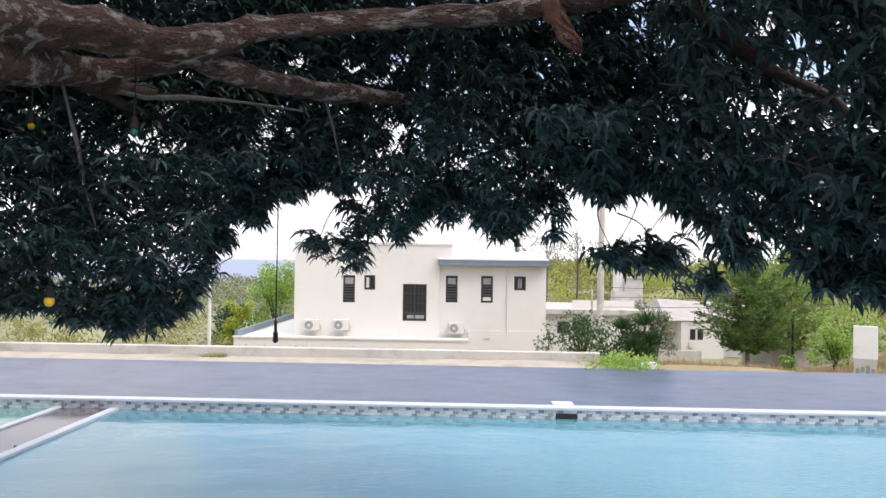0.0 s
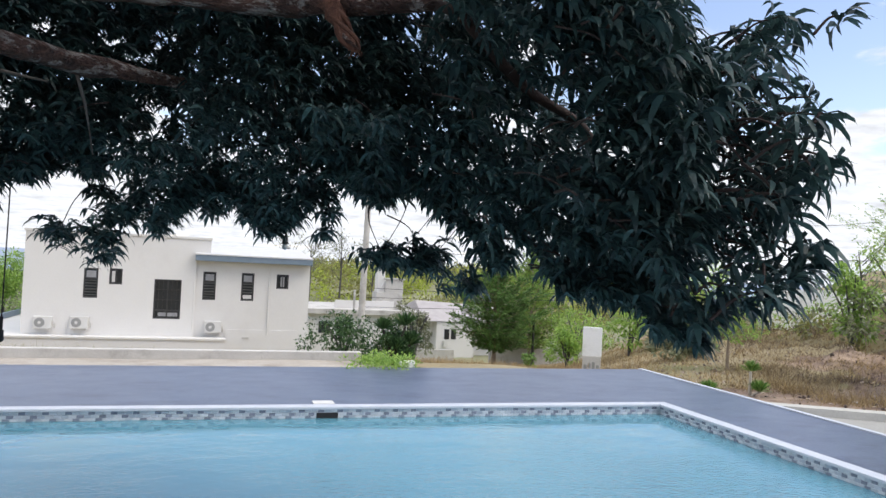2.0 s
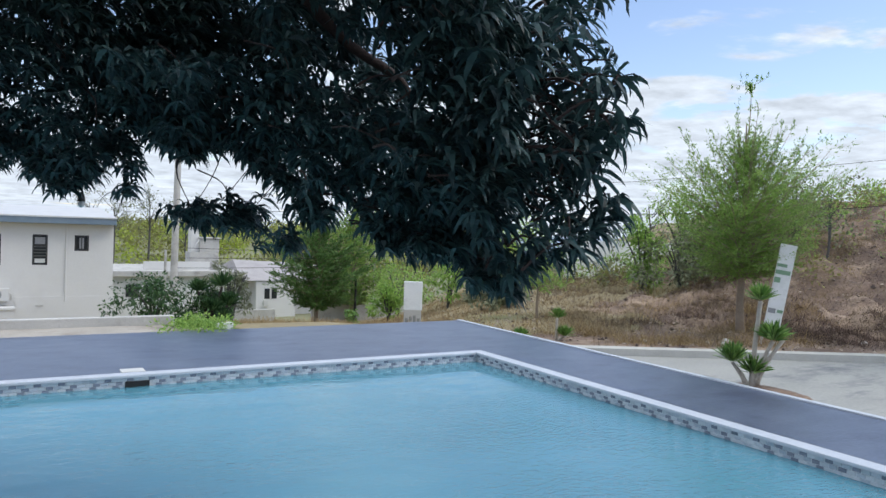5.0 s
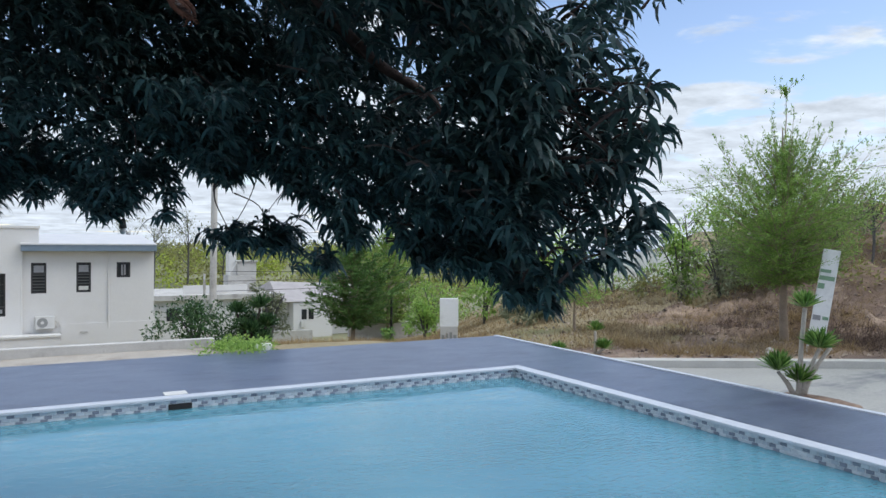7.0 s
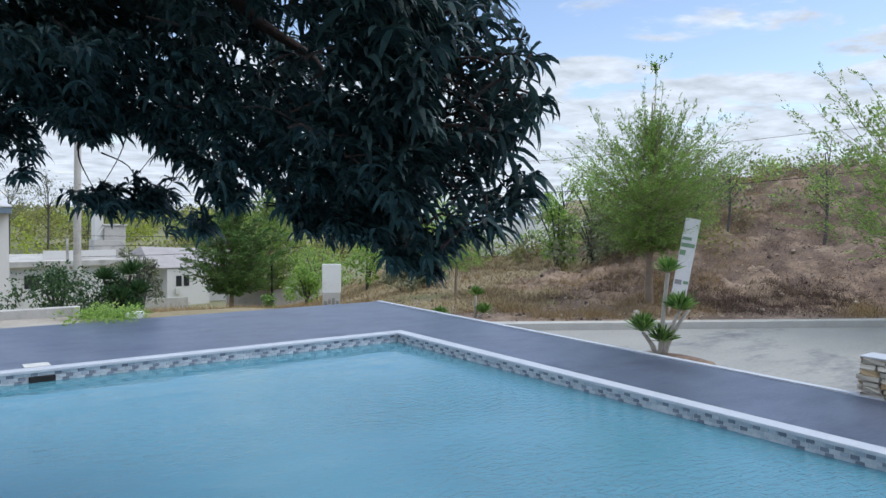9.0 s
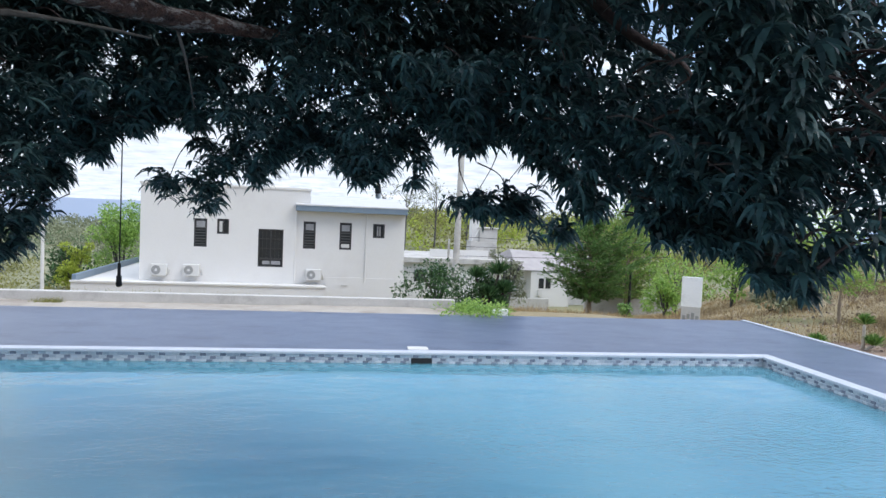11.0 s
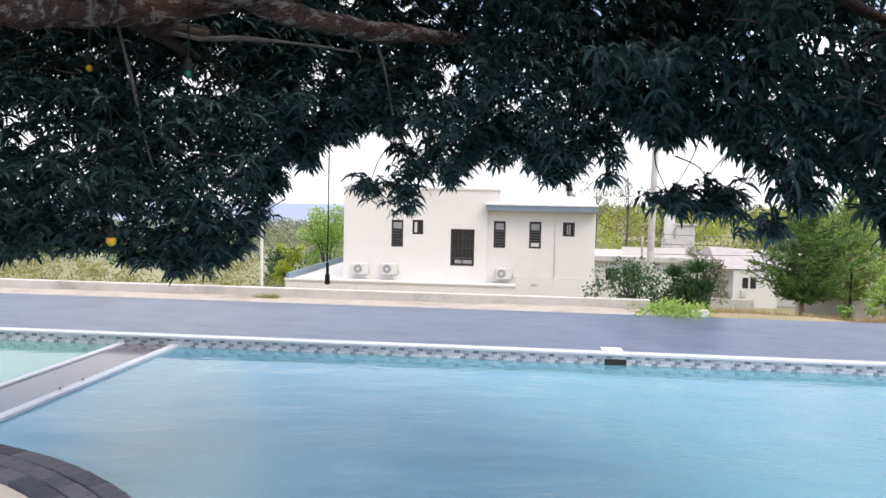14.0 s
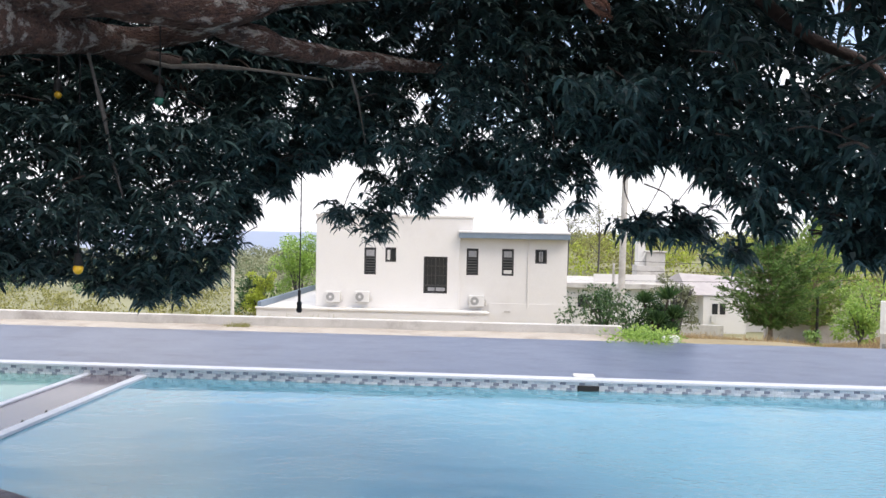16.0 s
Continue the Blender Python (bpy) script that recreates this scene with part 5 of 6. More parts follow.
def bare_tree(x, y, h, label, z=None, tips="grey_leaf"):
    z = float(height(x, y)) if z is None else z
    t = thing("bare_tree", label, "tree", (x, y, z - 0.05), "thin trees on the rise")
    bm = tube(bmesh.new(), [(0, 0, 0), (0.1, 0, h * 0.5), (0.05, 0.1, h)], [0.02 * h, 0.014 * h, 0.004 * h], 6)
    tips_at = []
    for k in range(int(16)):
        a, s = random.uniform(0, 6.28), random.uniform(0.35, 0.95)
        p = Vector((0.1 * s, 0, h * s))
        q = p + Vector((math.cos(a), math.sin(a), 1.1)) * h * 0.22 * random.uniform(0.6, 1.2)
        tube(bm, [p, p.lerp(q, 0.5), q], [0.006 * h, 0.004 * h, 0.002 * h], 4)
        tips_at.append(q)
        for _ in range(3):
            r = q + Vector((random.gauss(0, 1), random.gauss(0, 1), random.gauss(0.4, 0.6))) * h * 0.07
            tube(bm, [q, r], [0.003 * h, 0.001 * h], 3)
            tips_at.append(r)
    part("trunk", bm, "twig", t)
    v_, f_ = cloud(tips_at, [h * 0.05] * len(tips_at), 7, h * 0.03)
    raw("foliage", v_, f_, tips, t, "stuff")
    return t


for x, y, h in ((7.5, 64, 6.0), (10.8, 66, 6.2), (13.5, 63, 5.5), (5.8, 68, 6.2), (16, 66, 5.8)):
    bare_tree(x, y, h, "thin bare grey tree on the hillside")
for x, y, h in ((20.5, 2.0, 2.6), (22.0, 0.8, 3.2), (23.5, -1.5, 2.8), (19.2, 4.2, 2.2), (24.5, 1.8, 3.0), (15.8, 7.6, 2.6)):
    bare_tree(x, y, h, "thin open tree with few leaves on the bank", tips="feather_leaf")
for x, y, s in ((10.9, 1.0, 0.05), (11.1, 1.1, 0.09), (10.7, 1.2, 0.04), (13.9, 0.1, 0.06), (14.6, 0.6, 0.07), (16.3, -0.7, 0.06), (9.6, 1.7, 0.05)):
    bm = bmesh.new()
    bmesh.ops.create_icosphere(bm, subdivisions=2, radius=s, matrix=Matrix.Translation((0, 0, s * 0.4)) @ Matrix.Diagonal((1.2, 0.9, 0.7, 1)))
    for vtx in bm.verts:
        vtx.co += vtx.co * 0.35 * noise.noise(vtx.co * 9 + Vector((x, y, 0)))
    rk = part("rock", bm, "concrete")
    rk.location = (x, y, float(height(x, y)))
    tagged(rk, "pale broken rock lying on the brown bank", "rock", "rocks on the bank")
tagged(part("wall_far", nb(14.2, 31, -6, 20.0, 31.2, -2.85), "concrete"), "pale low concrete wall beyond dry grass", "wall", kind="structure")
tagged(part("wall_yard", nb(5.5, 37, -7, 14.0, 37.2, -3.75), "concrete"), "pale yard wall in front of the low house", "wall", kind="structure")

# ---- mango tree ----
tree = thing("mango_tree", "large old mango tree with low spreading limbs and dense dark leaves", "tree", (PC[0], PC[1], 0))


def limb(name, pts, radii, mat="bark", rough=0.22, n=14):
    ob = part(name, tube(bmesh.new(), pts, radii, n, rough, len(pts)), mat, tree, smooth=True)
    ob.matrix_parent_inverse = Matrix.Translation((-PC[0], -PC[1], 0))
    return ob


limb("trunk", [(-4.3, -6.0, -0.05), (-4.25, -5.95, 0.8), (-4.1, -5.8, 1.7), (-3.8, -5.45, 2.3)], [0.46, 0.36, 0.34, 0.30], n=24)
limb("limb", [(-3.9, -5.6, 2.1), (-3.3, -4.8, 2.62), (-2.84, -4.17, 2.77), (-2.43, -3.93, 2.80), (-2.03, -3.74, 2.78), (-1.69, -3.58, 2.92), (-1.03, -3.45, 3.02), (-0.27, -3.52, 3.05), (0.14, -3.75, 3.03), (0.60, -4.04, 3.01)],
     [0.26, 0.19, 0.14, 0.115, 0.100, 0.074, 0.064, 0.060, 0.056, 0.045], rough=0.5, n=22)
limb("limb", [(0.55, -4.02, 3.02), (0.72, -4.10, 2.94), (0.86, -4.11, 2.80), (1.09, -4.13, 2.59), (1.24, -4.17, 2.49), (1.41, -4.23, 2.39), (1.49, -4.25, 2.27)], [0.036, 0.034, 0.030, 0.028, 0.026, 0.022, 0.012], "dark_bark")
limb("limb", [(-2.10, -3.78, 2.78), (-1.8, -3.52, 2.68), (-1.38, -3.19, 2.66), (-0.9, -2.91, 2.67), (-0.4, -2.3, 2.75)], [0.085, 0.066, 0.056, 0.040, 0.02], rough=0.5, n=18)
limb("limb", [(-3.8, -5.5, 2.1), (-3.1, -4.6, 2.5), (-2.87, -4.12, 2.57), (-2.74, -3.82, 2.63), (-2.55, -3.61, 2.67), (-2.19, -3.58, 2.75), (-2.03, -3.63, 2.78)], [0.2, 0.15, 0.12, 0.10, 0.08, 0.06, 0.05], rough=0.5, n=20)
limb("limb", [(-2.74, -3.66, 2.62), (-2.61, -3.26, 2.54), (-2.41, -2.93, 2.45), (-2.2, -2.4, 2.2)], [0.045, 0.036, 0.026, 0.012], "dark_bark", 0.35)
limb("limb", [(-2.62, -3.5, 2.62), (-2.4, -3.08, 2.64), (-2.07, -2.65, 2.73), (-1.73, -2.37, 2.83), (-1.0, -1.6, 2.9)], [0.055, 0.042, 0.034, 0.026, 0.014], "dark_bark", 0.35)
limb("limb", [(-3.0, -3.5, 2.8), (-3.07, -3.18, 2.63), (-3.13, -2.81, 2.33), (-3.28, -2.39, 1.92)], [0.026, 0.022, 0.018, 0.010], "dark_bark")
limb("limb", [(-2.75, -3.76, 2.62), (-2.70, -3.74, 2.38), (-2.66, -3.71, 2.18), (-2.63, -3.70, 1.99), (-2.57, -3.66, 1.72)], [0.013, 0.009, 0.011, 0.007, 0.004], "twig", 0.8)
limb("limb", [(-1.38, -3.04, 2.70), (-1.30, -3.03, 2.45), (-1.24, -3.02, 2.14)], [0.011, 0.008, 0.005], "twig", 0.8)
limb("limb", [(-2.62, -3.46, 2.60), (-2.42, -3.38, 2.56), (-2.22, -3.29, 2.585), (-1.87, -3.17, 2.58), (-1.50, -3.05, 2.55)], [0.020, 0.015, 0.016, 0.011, 0.005], "twig", 0.8)
limb("limb", [(-1.7, -1.8, 3.0), (-1.57, -1.58, 2.74), (-1.51, -1.32, 2.43)], [0.03, 0.025, 0.015], "twig")
limb("limb", [(-4.2, -5.7, 2.0), (-5.4, -4.6, 2.9), (-6.4, -3.2, 3.3), (-7.2, -1.6, 3.2)], [0.22, 0.16, 0.11, 0.05])
limb("limb", [(-4.2, -5.9, 1.9), (-4.4, -5.0, 3.4), (-4.2, -3.6, 4.6), (-3.4, -1.8, 5.0)], [0.22, 0.16, 0.1, 0.05])
limb("limb", [(-3.9, -5.6, 2.2), (-2.6, -5.4, 3.5), (-0.8, -5.2, 4.2), (1.0, -4.6, 4.3)], [0.2, 0.13, 0.09, 0.04])
# two unseen limbs, added to carry the shading roof of leaves
limb("limb", [(-4.2, -6.1, 2.0), (-3.4, -7.2, 3.7), (-2.0, -8.4, 4.7)], [0.18, 0.11, 0.04])
limb("limb", [(-4.4, -6.2, 2.0), (-6.0, -7.4, 3.9), (-7.2, -8.4, 4.5)], [0.18, 0.11, 0.04])
limb("limb", [(1.10, -4.60, 3.6), (1.29, -4.54, 2.96), (1.47, -4.56, 2.78)], [0.04, 0.034, 0.02], "dark_bark")
limb("limb", [(0.3, -3.9, 3.1), (0.7, -3.5, 3.3), (0.9, -2.6, 3.2), (1.2, -1.6, 2.9)], [0.04, 0.03, 0.022, 0.015], "dark_bark")
limb("broken_stub", [(0.07, -3.74, 3.02), (0.08, -3.77, 2.94), (0.12, -3.80, 2.86), (0.17, -3.83, 2.78), (0.20, -3.85, 2.74)], [0.062, 0.052, 0.040, 0.024, 0.008], "raw_wood", 1.1)
for k in range(3):
    turn = [(0.08 + 0.030 * q + 0.040 * math.cos(k * 2.1 + q * 1.3), -3.76 - 0.022 * q + 0.030 * math.sin(k * 2.1 + q * 1.3), 2.99 - 0.062 * q) for q in range(5)]
    limb("torn_strand", turn, [0.022, 0.020, 0.016, 0.012, 0.004], "raw_wood" if k else "bark", 0.8, 7)

for k in range(5):
    a = k * 1.3
    b0 = Vector((0.18, -3.84, 2.77))
    b1 = b0 + Vector((0.03 * math.cos(a) + 0.02, 0.02 * math.sin(a), -0.03 - 0.012 * (k % 3)))
    limb("torn_strand", [b0, b1, b1 + Vector((0.02 * math.cos(a + 1.2), 0.01, -0.012))], [0.007, 0.005, 0.002], "raw_wood", 0.6, 5)

# the crown, laid out by bearing (degrees clockwise from +y) about the camera's eye, to fit its view
EYE_X, EYE_Y, EYE_Z = -0.42, -7.85, 1.56
# slope (degrees) down to which the leaves hang, by bearing: the lower outline seen from the eye
RIM_OUTLINE = [(-62, -4.0), (-37, -4.7), (-31, -4.9), (-29.9, -4.4), (-27, -5.7), (-24.5, -6.4), (-22.4, -5.9), (-20.8, -4.2), (-19.8, -3.0), (-19.2, -0.8), (-18.0, 0.8), (-15.5, 2.3), (-14.6, 3.6), (-12.5, 4.6), (-10.9, 4.8), (-9.6, 3.4), (-7.8, 1.8), (-6.8, 1.0), (-5, 1.3), (-3.5, 2.2), (-0.7, 2.7), (0.9, 1.9), (3, 1.3), (5.4, 2.2), (6.3, 4.0), (8.6, 4.9), (9.6, 5.2), (11, 3.7), (13.3, 4.5), (16.2, 3.4), (18.8, 1.3), (20.4, -1.0), (22.3, 0.7), (23.6, 1.1), (25.4, -2.0), (27.5, -2.3), (29.8, -3.4), (31.5, -2.7), (32.6, -3.4), (33.4, -5.8), (36.7, -4.9), (37.4, -3.1), (40, -2.9), (41.4, -2.1), (43, 0.0), (44.5, 2.8), (47, 9.0)]
RA, RE = np.array([a for a, _ in RIM_OUTLINE]), np.array([e for _, e in RIM_OUTLINE])
# how far out the leaves reach, by bearing; and the crown's right outline seen from the eye, as bearing by slope
REACH = [(-62, 5.4), (-37, 6.0), (-20, 6.1), (0, 6.1), (10, 5.3), (20, 4.7), (30, 4.0), (40, 3.5), (47, 3.2)]
SIDE_OUTLINE = [(-8, 38), (-2, 41), (0, 42.5), (2.6, 44), (4.3, 44.4), (8, 45.6), (9.4, 46), (11.4, 45.2), (14.7, 43.8), (16.6, 42.4), (17.4, 37), (19, 35.8), (21, 35.0), (26, 33.5), (34, 30)]
BA, BR = np.array(REACH).T
EA, EB = np.array(SIDE_OUTLINE).T


def crown_at(b, e, r):
    """Place on the bearing b and slope e (degrees) from the eye, r metres out."""
    t = np.radians(b)
    return np.stack([EYE_X + np.sin(t) * r, EYE_Y + np.cos(t) * r, EYE_Z + np.tan(np.radians(e)) * r], -1)


def lumps(p, size):
    return np.array([noise.noise(Vector(q) / size) for q in p])


def outward(p, down=0.0):
    o = p - np.array([-2.2, -4.6, 2.9])
    o[:, 2] = o[:, 2] * 0.5 - down
    return o / (np.linalg.norm(o, axis=1, keepdims=True) + 1e-9)


def hang(b):
    """Slope down to which twigs hang at the bearings b, ragged."""
    rag = np.array([noise.noise(Vector((q * 0.55, 3.1, 0))) + 0.7 * noise.noise(Vector((q * 1.5, 7.7, 0))) for q in b])
    return np.interp(b, RA, RE) + 0.5 + 1.5 * rag


def crown_mass(n, b0, b1, top, thick, holes, least=-90):
    """Twig ends in the body of the crown, in lumps with small gaps between them."""
    b = np.random.uniform(b0, b1, n)
    lo = hang(b) + 0.8
    lo = np.maximum(lo, least)
    e = lo + (top - lo) * np.random.uniform(0, 1, n) ** 1.1
    full = np.interp(b, BA, BR) * (1 - 0.22 * np.clip(e / 30, 0, 1) ** 2)
    r = full - thick * np.random.uniform(0, 1, n) * np.clip(0.35 + (e - lo) / 9, 0, 1)
    # leaves that would hide the bare limbs from the eye are pushed out behind them
    behind = np.where((b < 16) & ((b < 6) | (e > 12)), 4.55, 0.0)
    behind = np.where((b < -4) & (e > 8), 5.05, behind)
    behind = np.where((b > 15) & (b < 28.5) & (np.abs(e - 14.4 + 0.76 * (b - 22.1)) < 1.3), 4.15, behind)
    r = np.maximum(r, behind + np.random.uniform(0, 0.5, n) * (r < behind))
    p = crown_at(b, e, r)
    ok = (lumps(p, 0.42) + 0.6 * lumps(p, 0.16) > holes + np.random.uniform(-0.25, 0.25, n))
    ok &= b < np.interp(e, EA, EB) - 1.2 - 1.2 * np.abs(np.random.normal(0, 1, n))
    p = p[ok]
    return p, outward(p, 0.1) + 0.55 * np.random.normal(size=p.shape)


def crown_fringe(n, b0, b1, deep=0.5):
    """Hanging twig ends along the lower rim."""
    b = np.random.uniform(b0, b1, n)
    e = hang(b) + 0.35 + np.abs(np.random.normal(0, 0.8, n))
    r = np.interp(b, BA, BR) - deep * np.random.uniform(0, 1, n)
    p = crown_at(b, e, r)
    ok = (lumps(p, 0.17) > -0.12) & (b < np.interp(e, EA, EB))
    p = p[ok]
    return p, outward(p, 0.25) + 0.3 * np.random.normal(size=p.shape)


def spray(b, e, r, s, n):
    """A loose hanging spray of twig ends about one place."""
    p = crown_at(np.random.normal(b, s[0], n), np.random.normal(e, s[1], n), np.random.normal(r, s[2], n))
    return p, outward(p, 0.2) + 0.4 * np.random.normal(size=p.shape)


def leaves(p, o, count, length, ratio, droop=0.6):
    v_, f_ = rosettes(p, o, count, length, ratio, droop)
    c_ = raw("crown", v_, f_, "mango_leaf", tree, "stuff", "dense dark mango foliage")
    c_.matrix_parent_inverse = Matrix.Translation((-PC[0], -PC[1], 0))


def joined(*sets):
    return np.concatenate([q[0] for q in sets]), np.concatenate([q[1] for q in sets])


# far side over the pool, with the sprays that hang lowest
far_p, far_o = joined(crown_mass(12000, -62, -16, 26, 1.6, -0.26), crown_mass(6000, -18, 12, 26, 1.5, -0.22), crown_fringe(900, -62, -8), crown_fringe(270, -8, 12), crown_mass(2300, -62, 12, 27, 0.8, -0.3, 11),
                      spray(-11.2, 1.2, 5.9, (0.8, 0.4, 0.15), 24), spray(-8.9, 1.2, 5.9, (0.7, 0.9, 0.15), 44), spray(-20.2, -1.6, 6.0, (0.5, 0.7, 0.15), 18),
                      spray(7.4, 2.3, 5.3, (0.35, 0.35, 0.1), 7), spray(7.1, 3.7, 5.3, (0.5, 0.5, 0.15), 14))
leaves(far_p, far_o, (9, 12), (0.10, 0.155), 0.175)
# near end beside the deck: longer leaves
near_p, near_o = joined(crown_mass(2950, 10, 36, 24, 0.95, -0.24), crown_mass(300, 30, 41, 19, 0.8, -0.10), crown_fringe(260, 10, 44, 0.4),
                        spray(10.7, 0.9, 4.9, (0.45, 0.3, 0.1), 9), spray(12.6, 0.8, 4.85, (0.6, 0.5, 0.12), 24), spray(15.2, 0.6, 4.8, (0.9, 0.7, 0.12), 46), spray(18.6, -0.9, 4.7, (0.5, 0.6, 0.1), 14))
leaves(near_p, near_o, (8, 11), (0.115, 0.17), 0.165, 0.62)
# roof of the crown, above and behind: unseen leaves added to shade the crown's near face
n = 1500
ra_, rr_ = np.random.uniform(0, 2 * math.pi, n), 6.2 * np.sqrt(np.random.uniform(0, 1, n))
up_p = np.stack([-3.3 + rr_ * np.cos(ra_), -5.6 + 0.8 * rr_ * np.sin(ra_), 6.3 - 2.6 * (rr_ / 6.2) ** 2 + np.random.uniform(-0.9, 0.1, n)], -1)
up_p = up_p[(up_p[:, 2] - EYE_Z) > 0.62 * np.hypot(up_p[:, 0] - EYE_X, up_p[:, 1] - EYE_Y)]
leaves(up_p, outward(up_p) + 0.5 * np.random.normal(size=up_p.shape), (10, 13), (0.20, 0.28), 0.24)

# single whorls on the sunny near end
spray_meshes = []
for k in range(8):
    n = random.randint(8, 12)
    sv_, sf_ = rosettes(np.zeros((1, 3)), np.array([[1.0, 0, 0.1]]), (n, n), (0.13, 0.19), 0.15, 0.62)
    me = bpy.data.meshes.new("leaf_whorl")
    me.from_pydata(sv_.tolist(), [], sf_)
    me.materials.append(M["mango_leaf"])
    spray_meshes.append(me)
n = 520
e = np.random.uniform(-3.5, 20, n)
b = np.interp(e, EA, EB) - 0.9 - np.abs(np.random.normal(0, 6.5, n))
r = np.interp(b, BA, BR) - 0.55 * np.random.uniform(0, 1, n)
keep = e > np.interp(b, RA, RE) + 1.4
sp = crown_at(b, e, r)[keep]
more = spray(39.8, 17.9, 3.45, (1.3, 0.6, 0.08), 9)[0]
inner = spray(30, 10, 3.2, (5.5, 4.5, 0.15), 24)[0]
sp = np.concatenate([more, inner, sp])[:150]
so = outward(sp, -0.05) + 0.35 * np.random.normal(size=sp.shape)
stalks = bmesh.new()
for p, o in zip(sp, so):
    p = Vector(p)
    ob = new("leaf_whorl", random.choice(spray_meshes))
    ob.parent = tree
    ob.matrix_parent_inverse = Matrix.Translation((-PC[0], -PC[1], 0))
    ob.matrix_basis = Matrix.Translation(p) @ Vector(o).to_track_quat('X', 'Z').to_matrix().to_4x4() @ pose(0, 0, 0, random.uniform(-40, 40), random.uniform(-15, 35), random.uniform(-30, 30))
    q = p + (Vector((0.6, -3.9, 2.2)) - p).normalized() * random.uniform(0.10, 0.28) + Vector((random.gauss(0, 0.06), random.gauss(0, 0.06), random.gauss(0, 0.08)))
    tube(stalks, [q, q.lerp(p, 0.5) + Vector((0, 0, 0.03)), p], [0.008, 0.006, 0.004], 4, cap=False)
# twigs that carry the rest
for ps, step in ((far_p, 60), (near_p, 40)):
    for i in range(0, len(ps), step):
        p = Vector(ps[i])
        q = p + (Vector((-0.2, -3.2, 3.0)) - p).normalized() * random.uniform(0.2, 0.4) + Vector((0, random.gauss(0, 0.08), random.gauss(0, 0.08)))
        tube(stalks, [q, q.lerp(p, 0.5) + Vector((random.gauss(0, 0.03), 0, 0.04)), p], [0.006, 0.004, 0.003], 4, cap=False)
for b0, e0, r0, b1, e1, r1 in ((13.0, 0.8, 4.85, 16.5, 5.5, 4.6), (11.5, 0.8, 4.85, 13.5, 5.0, 4.7), (15.5, 0.6, 4.8, 18.5, 4.5, 4.5), (-10.5, 1.2, 5.9, -8.0, 4.5, 5.8), (18.5, -0.8, 4.7, 20.5, 3.0, 4.5)):
    p, q = Vector(crown_at(b0, e0, r0)), Vector(crown_at(b1, e1, r1))
    tube(stalks, [q, q.lerp(p, 0.5) + Vector((0.04, 0, 0.05)), p], [0.004, 0.003, 0.002], 5, cap=False)
sk_ = tagged(part("twig", stalks, "dark_bark", tree), kind="stuff")
sk_.matrix_parent_inverse = Matrix.Translation((-PC[0], -PC[1], 0))


# hanging lamps under the tree
def hanging_lamp(name, x, y, z, top, kind, label, size=0.029):
    t = thing(name, label, "lamp", (x, y, z), "lamps hanging in the mango tree")
    part("cord", tube(bmesh.new(), [(0, 0, 0.1), (0.004, 0, (top - z) / 2), (0, 0, top - z)], [0.005] * 3, 6), "black", t)
    if kind == "socket":
        part("socket", disc(disc(bmesh.new(), 0, 0, 0.06, 0.013, 0.12, 12), 0, 0, -0.01, 0.022, 0.06, 12), "black", t)
        b = bmesh.new()
        bmesh.ops.create_uvsphere(b, u_segments=12, v_segments=8, radius=0.026, matrix=Matrix.Translation((0, 0, -0.045)))
        part("bulb", b, "black", t, smooth=True)
    else:
        part("cap", disc(bmesh.new(), 0, 0, 0.065, 0.03, 0.07, 14, 'Z', 0.016), "black", t)
        b = bmesh.new()
        bmesh.ops.create_uvsphere(b, u_segments=16, v_segments=10, radius=size, matrix=Matrix.Translation((0, 0, 0.01)) @ Matrix.Diagonal((1, 1, 1.15, 1)))
        part("globe", b, kind, t, smooth=True)
    return t


hanging_lamp("pendant_lamp", -2.00, -1.75, 0.92, 3.1, "socket", "black lamp socket hanging on a thin black cord")
hanging_lamp("hanging_bulb", -2.82, -3.70, 1.29, 2.70, "amber", "amber glowing-coloured bulb with a black cap hanging on a cord")
hanging_lamp("hanging_bulb", -2.95, -3.70, 2.31, 2.72, "amber", "small amber bulb hanging high under the limb", 0.020)
hanging_lamp("hanging_bulb", -2.34, -3.70, 2.28, 2.78, "green_glass", "green glass bulb hanging under the limb", 0.026)
hanging_lamp("hanging_bulb", 0.03, -1.72, 1.66, 2.3, "clear_bulb", "dusty clear bulb hanging among the leaves", 0.024)

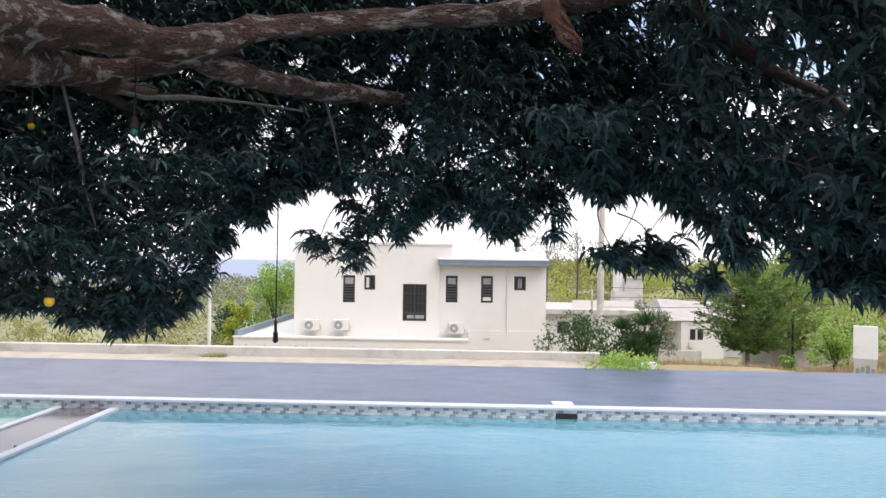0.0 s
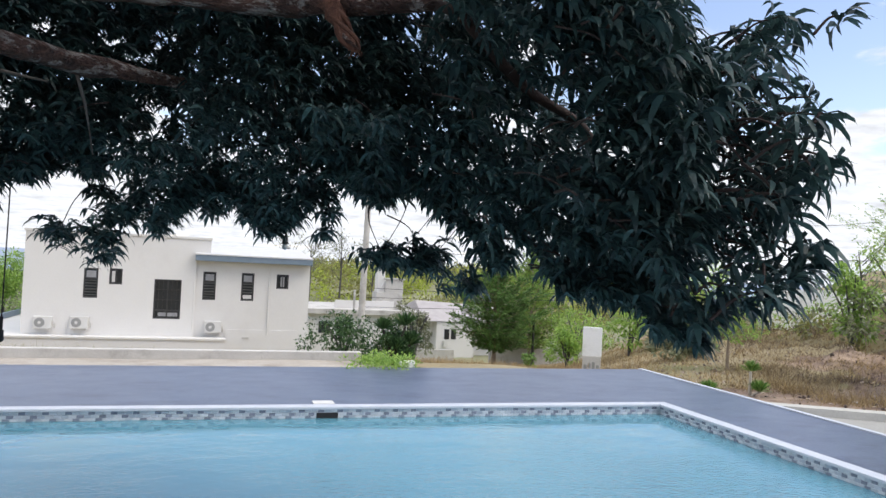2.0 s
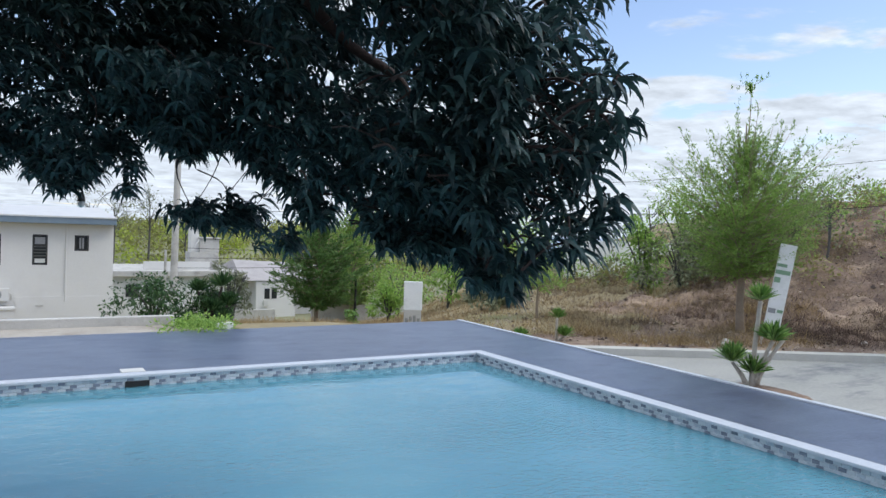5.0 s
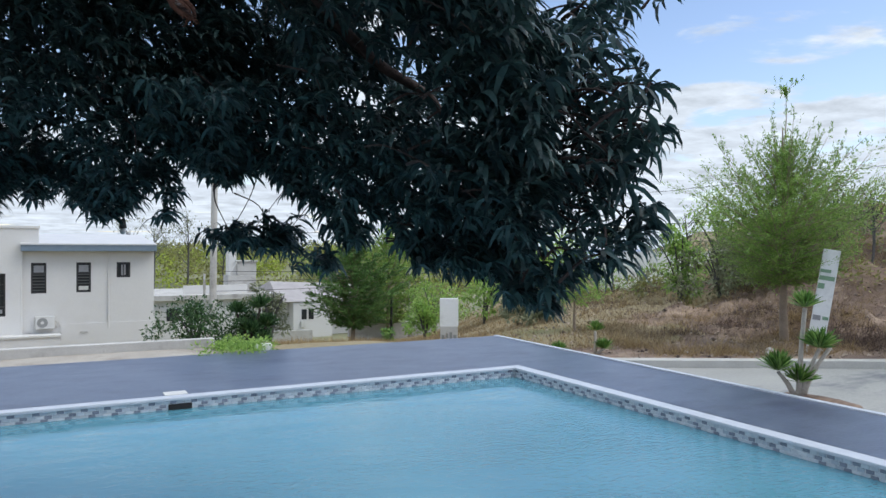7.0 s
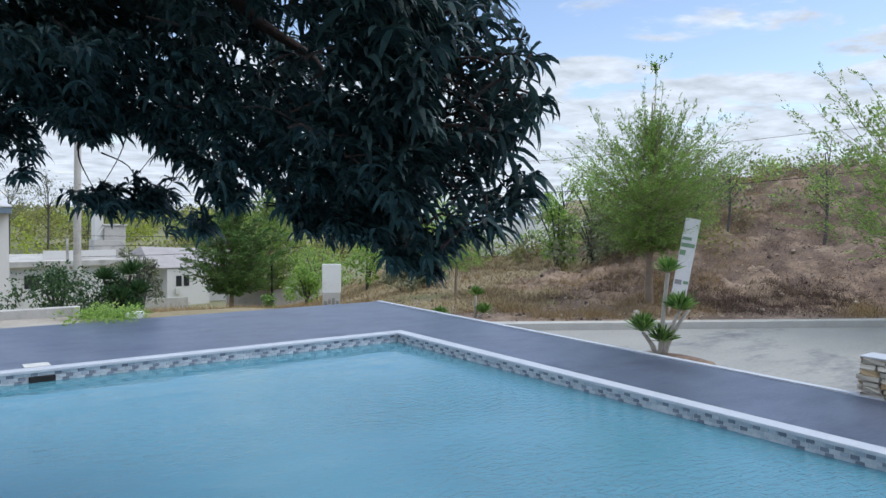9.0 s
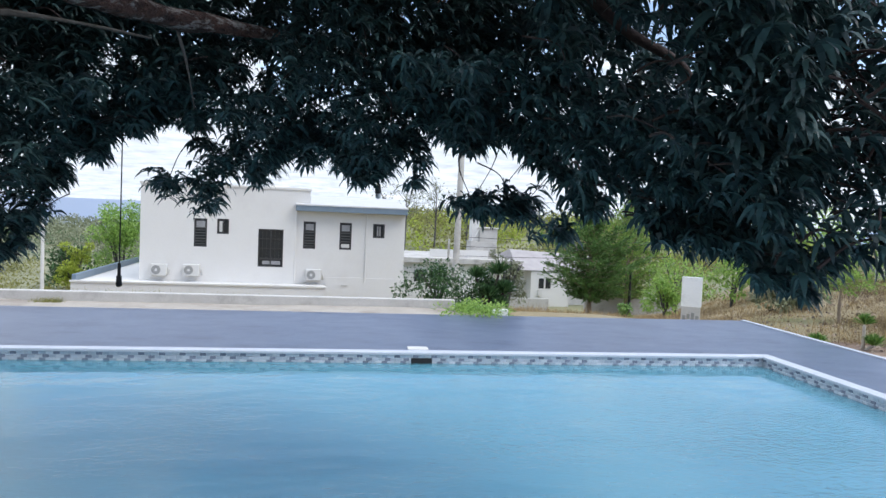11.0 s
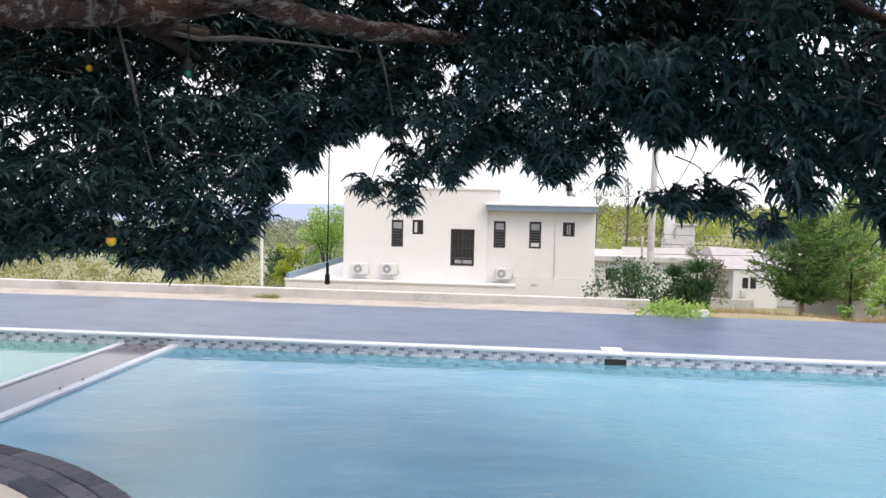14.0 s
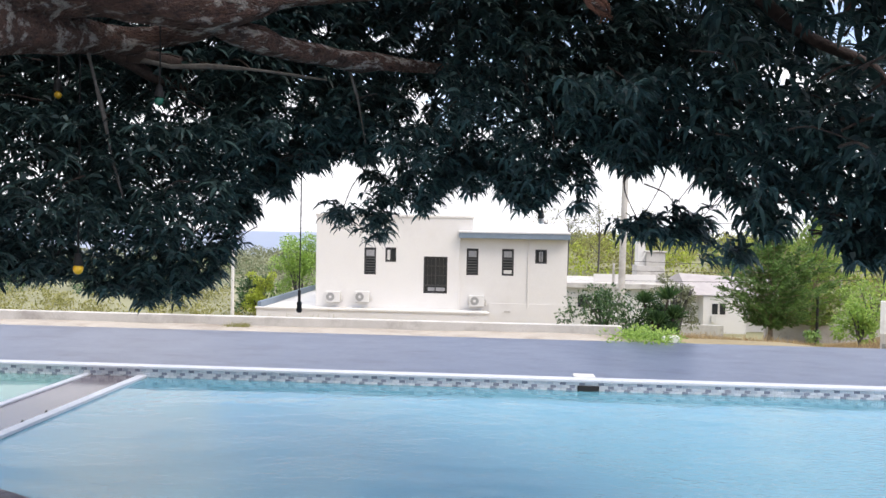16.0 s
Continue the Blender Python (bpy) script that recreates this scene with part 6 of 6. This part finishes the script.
# ---- pieces: rim pavers, wall stones ----
def paver_mesh(a, r0, r1, h):
    bm = bmesh.new()
    vs = []
    for z, inset in ((0.0, 0.0), (h - 0.006, 0.0), (h, 0.006)):
        for ang, r in ((-a / 2, r0 + inset), (a / 2, r0 + inset), (a / 2, r1 - inset), (-a / 2, r1 - inset)):
            k = ang * (1 - inset / (abs(a) * r))
            vs.append(bm.verts.new((math.cos(k) * r, math.sin(k) * r, z)))
    for l in (0, 4):
        for i in range(4):
            bm.faces.new((vs[l + i], vs[l + (i + 1) % 4], vs[l + 4 + (i + 1) % 4], vs[l + 4 + i]))
    bm.faces.new(vs[8:12])
    me = bpy.data.meshes.new("paver")
    bm.to_mesh(me)
    bm.free()
    me.materials.append(M["paver"])
    return me


for r0, r1, n, off in ((2.87, 2.98, 96, 0), (2.986, 3.096, 96, 0.5), (3.102, 3.215, 96, 0)):
    me = paver_mesh(2 * math.pi / n - 0.006 / r1, r0, r1, 0.055)
    for i in range(n):
        ob = new("paver", me)
        ob.parent = ring
        ob.matrix_basis = pose(0, 0, -0.006 + random.uniform(-0.003, 0.003), 0, 0, 360 * (i + off) / n)

stone_meshes = []
for k in range(12):
    bm = nb(-0.035, -random.uniform(0.07, 0.20), -0.023, 0.0, 0.0, 0.023, 0.007)
    for vtx in bm.verts:
        vtx.co += Vector((random.uniform(-0.016, 0.010), random.uniform(-0.010, 0.006), random.uniform(-0.006, 0.004)))
    me = bpy.data.meshes.new("stone")
    bm.to_mesh(me)
    bm.free()
    me.materials.append(M[("stone_a", "stone_c", "stone_b", "stone_c")[k % 4]])
    stone_meshes.append(me)
laid = 0
for r in range(7):
    y = -random.uniform(0, 0.05)
    while y > (-3.75 if r % 2 else -3.8) and laid < 290:
        me = random.choice(stone_meshes)
        ob = new("stone", me)
        ob.parent = st
        ob.matrix_basis = pose(-0.08, y, 0.024 + r * 0.0492, 0, 0, 0)
        y -= (max(vv.co.y for vv in me.vertices) - min(vv.co.y for vv in me.vertices)) + 0.003
        laid += 1
for r in range(7):
    ob = new("stone", stone_meshes[(r * 5) % 12])
    ob.parent = st
    ob.matrix_basis = pose(0.10, -0.015, 0.024 + r * 0.0492, 0, 0, -90)
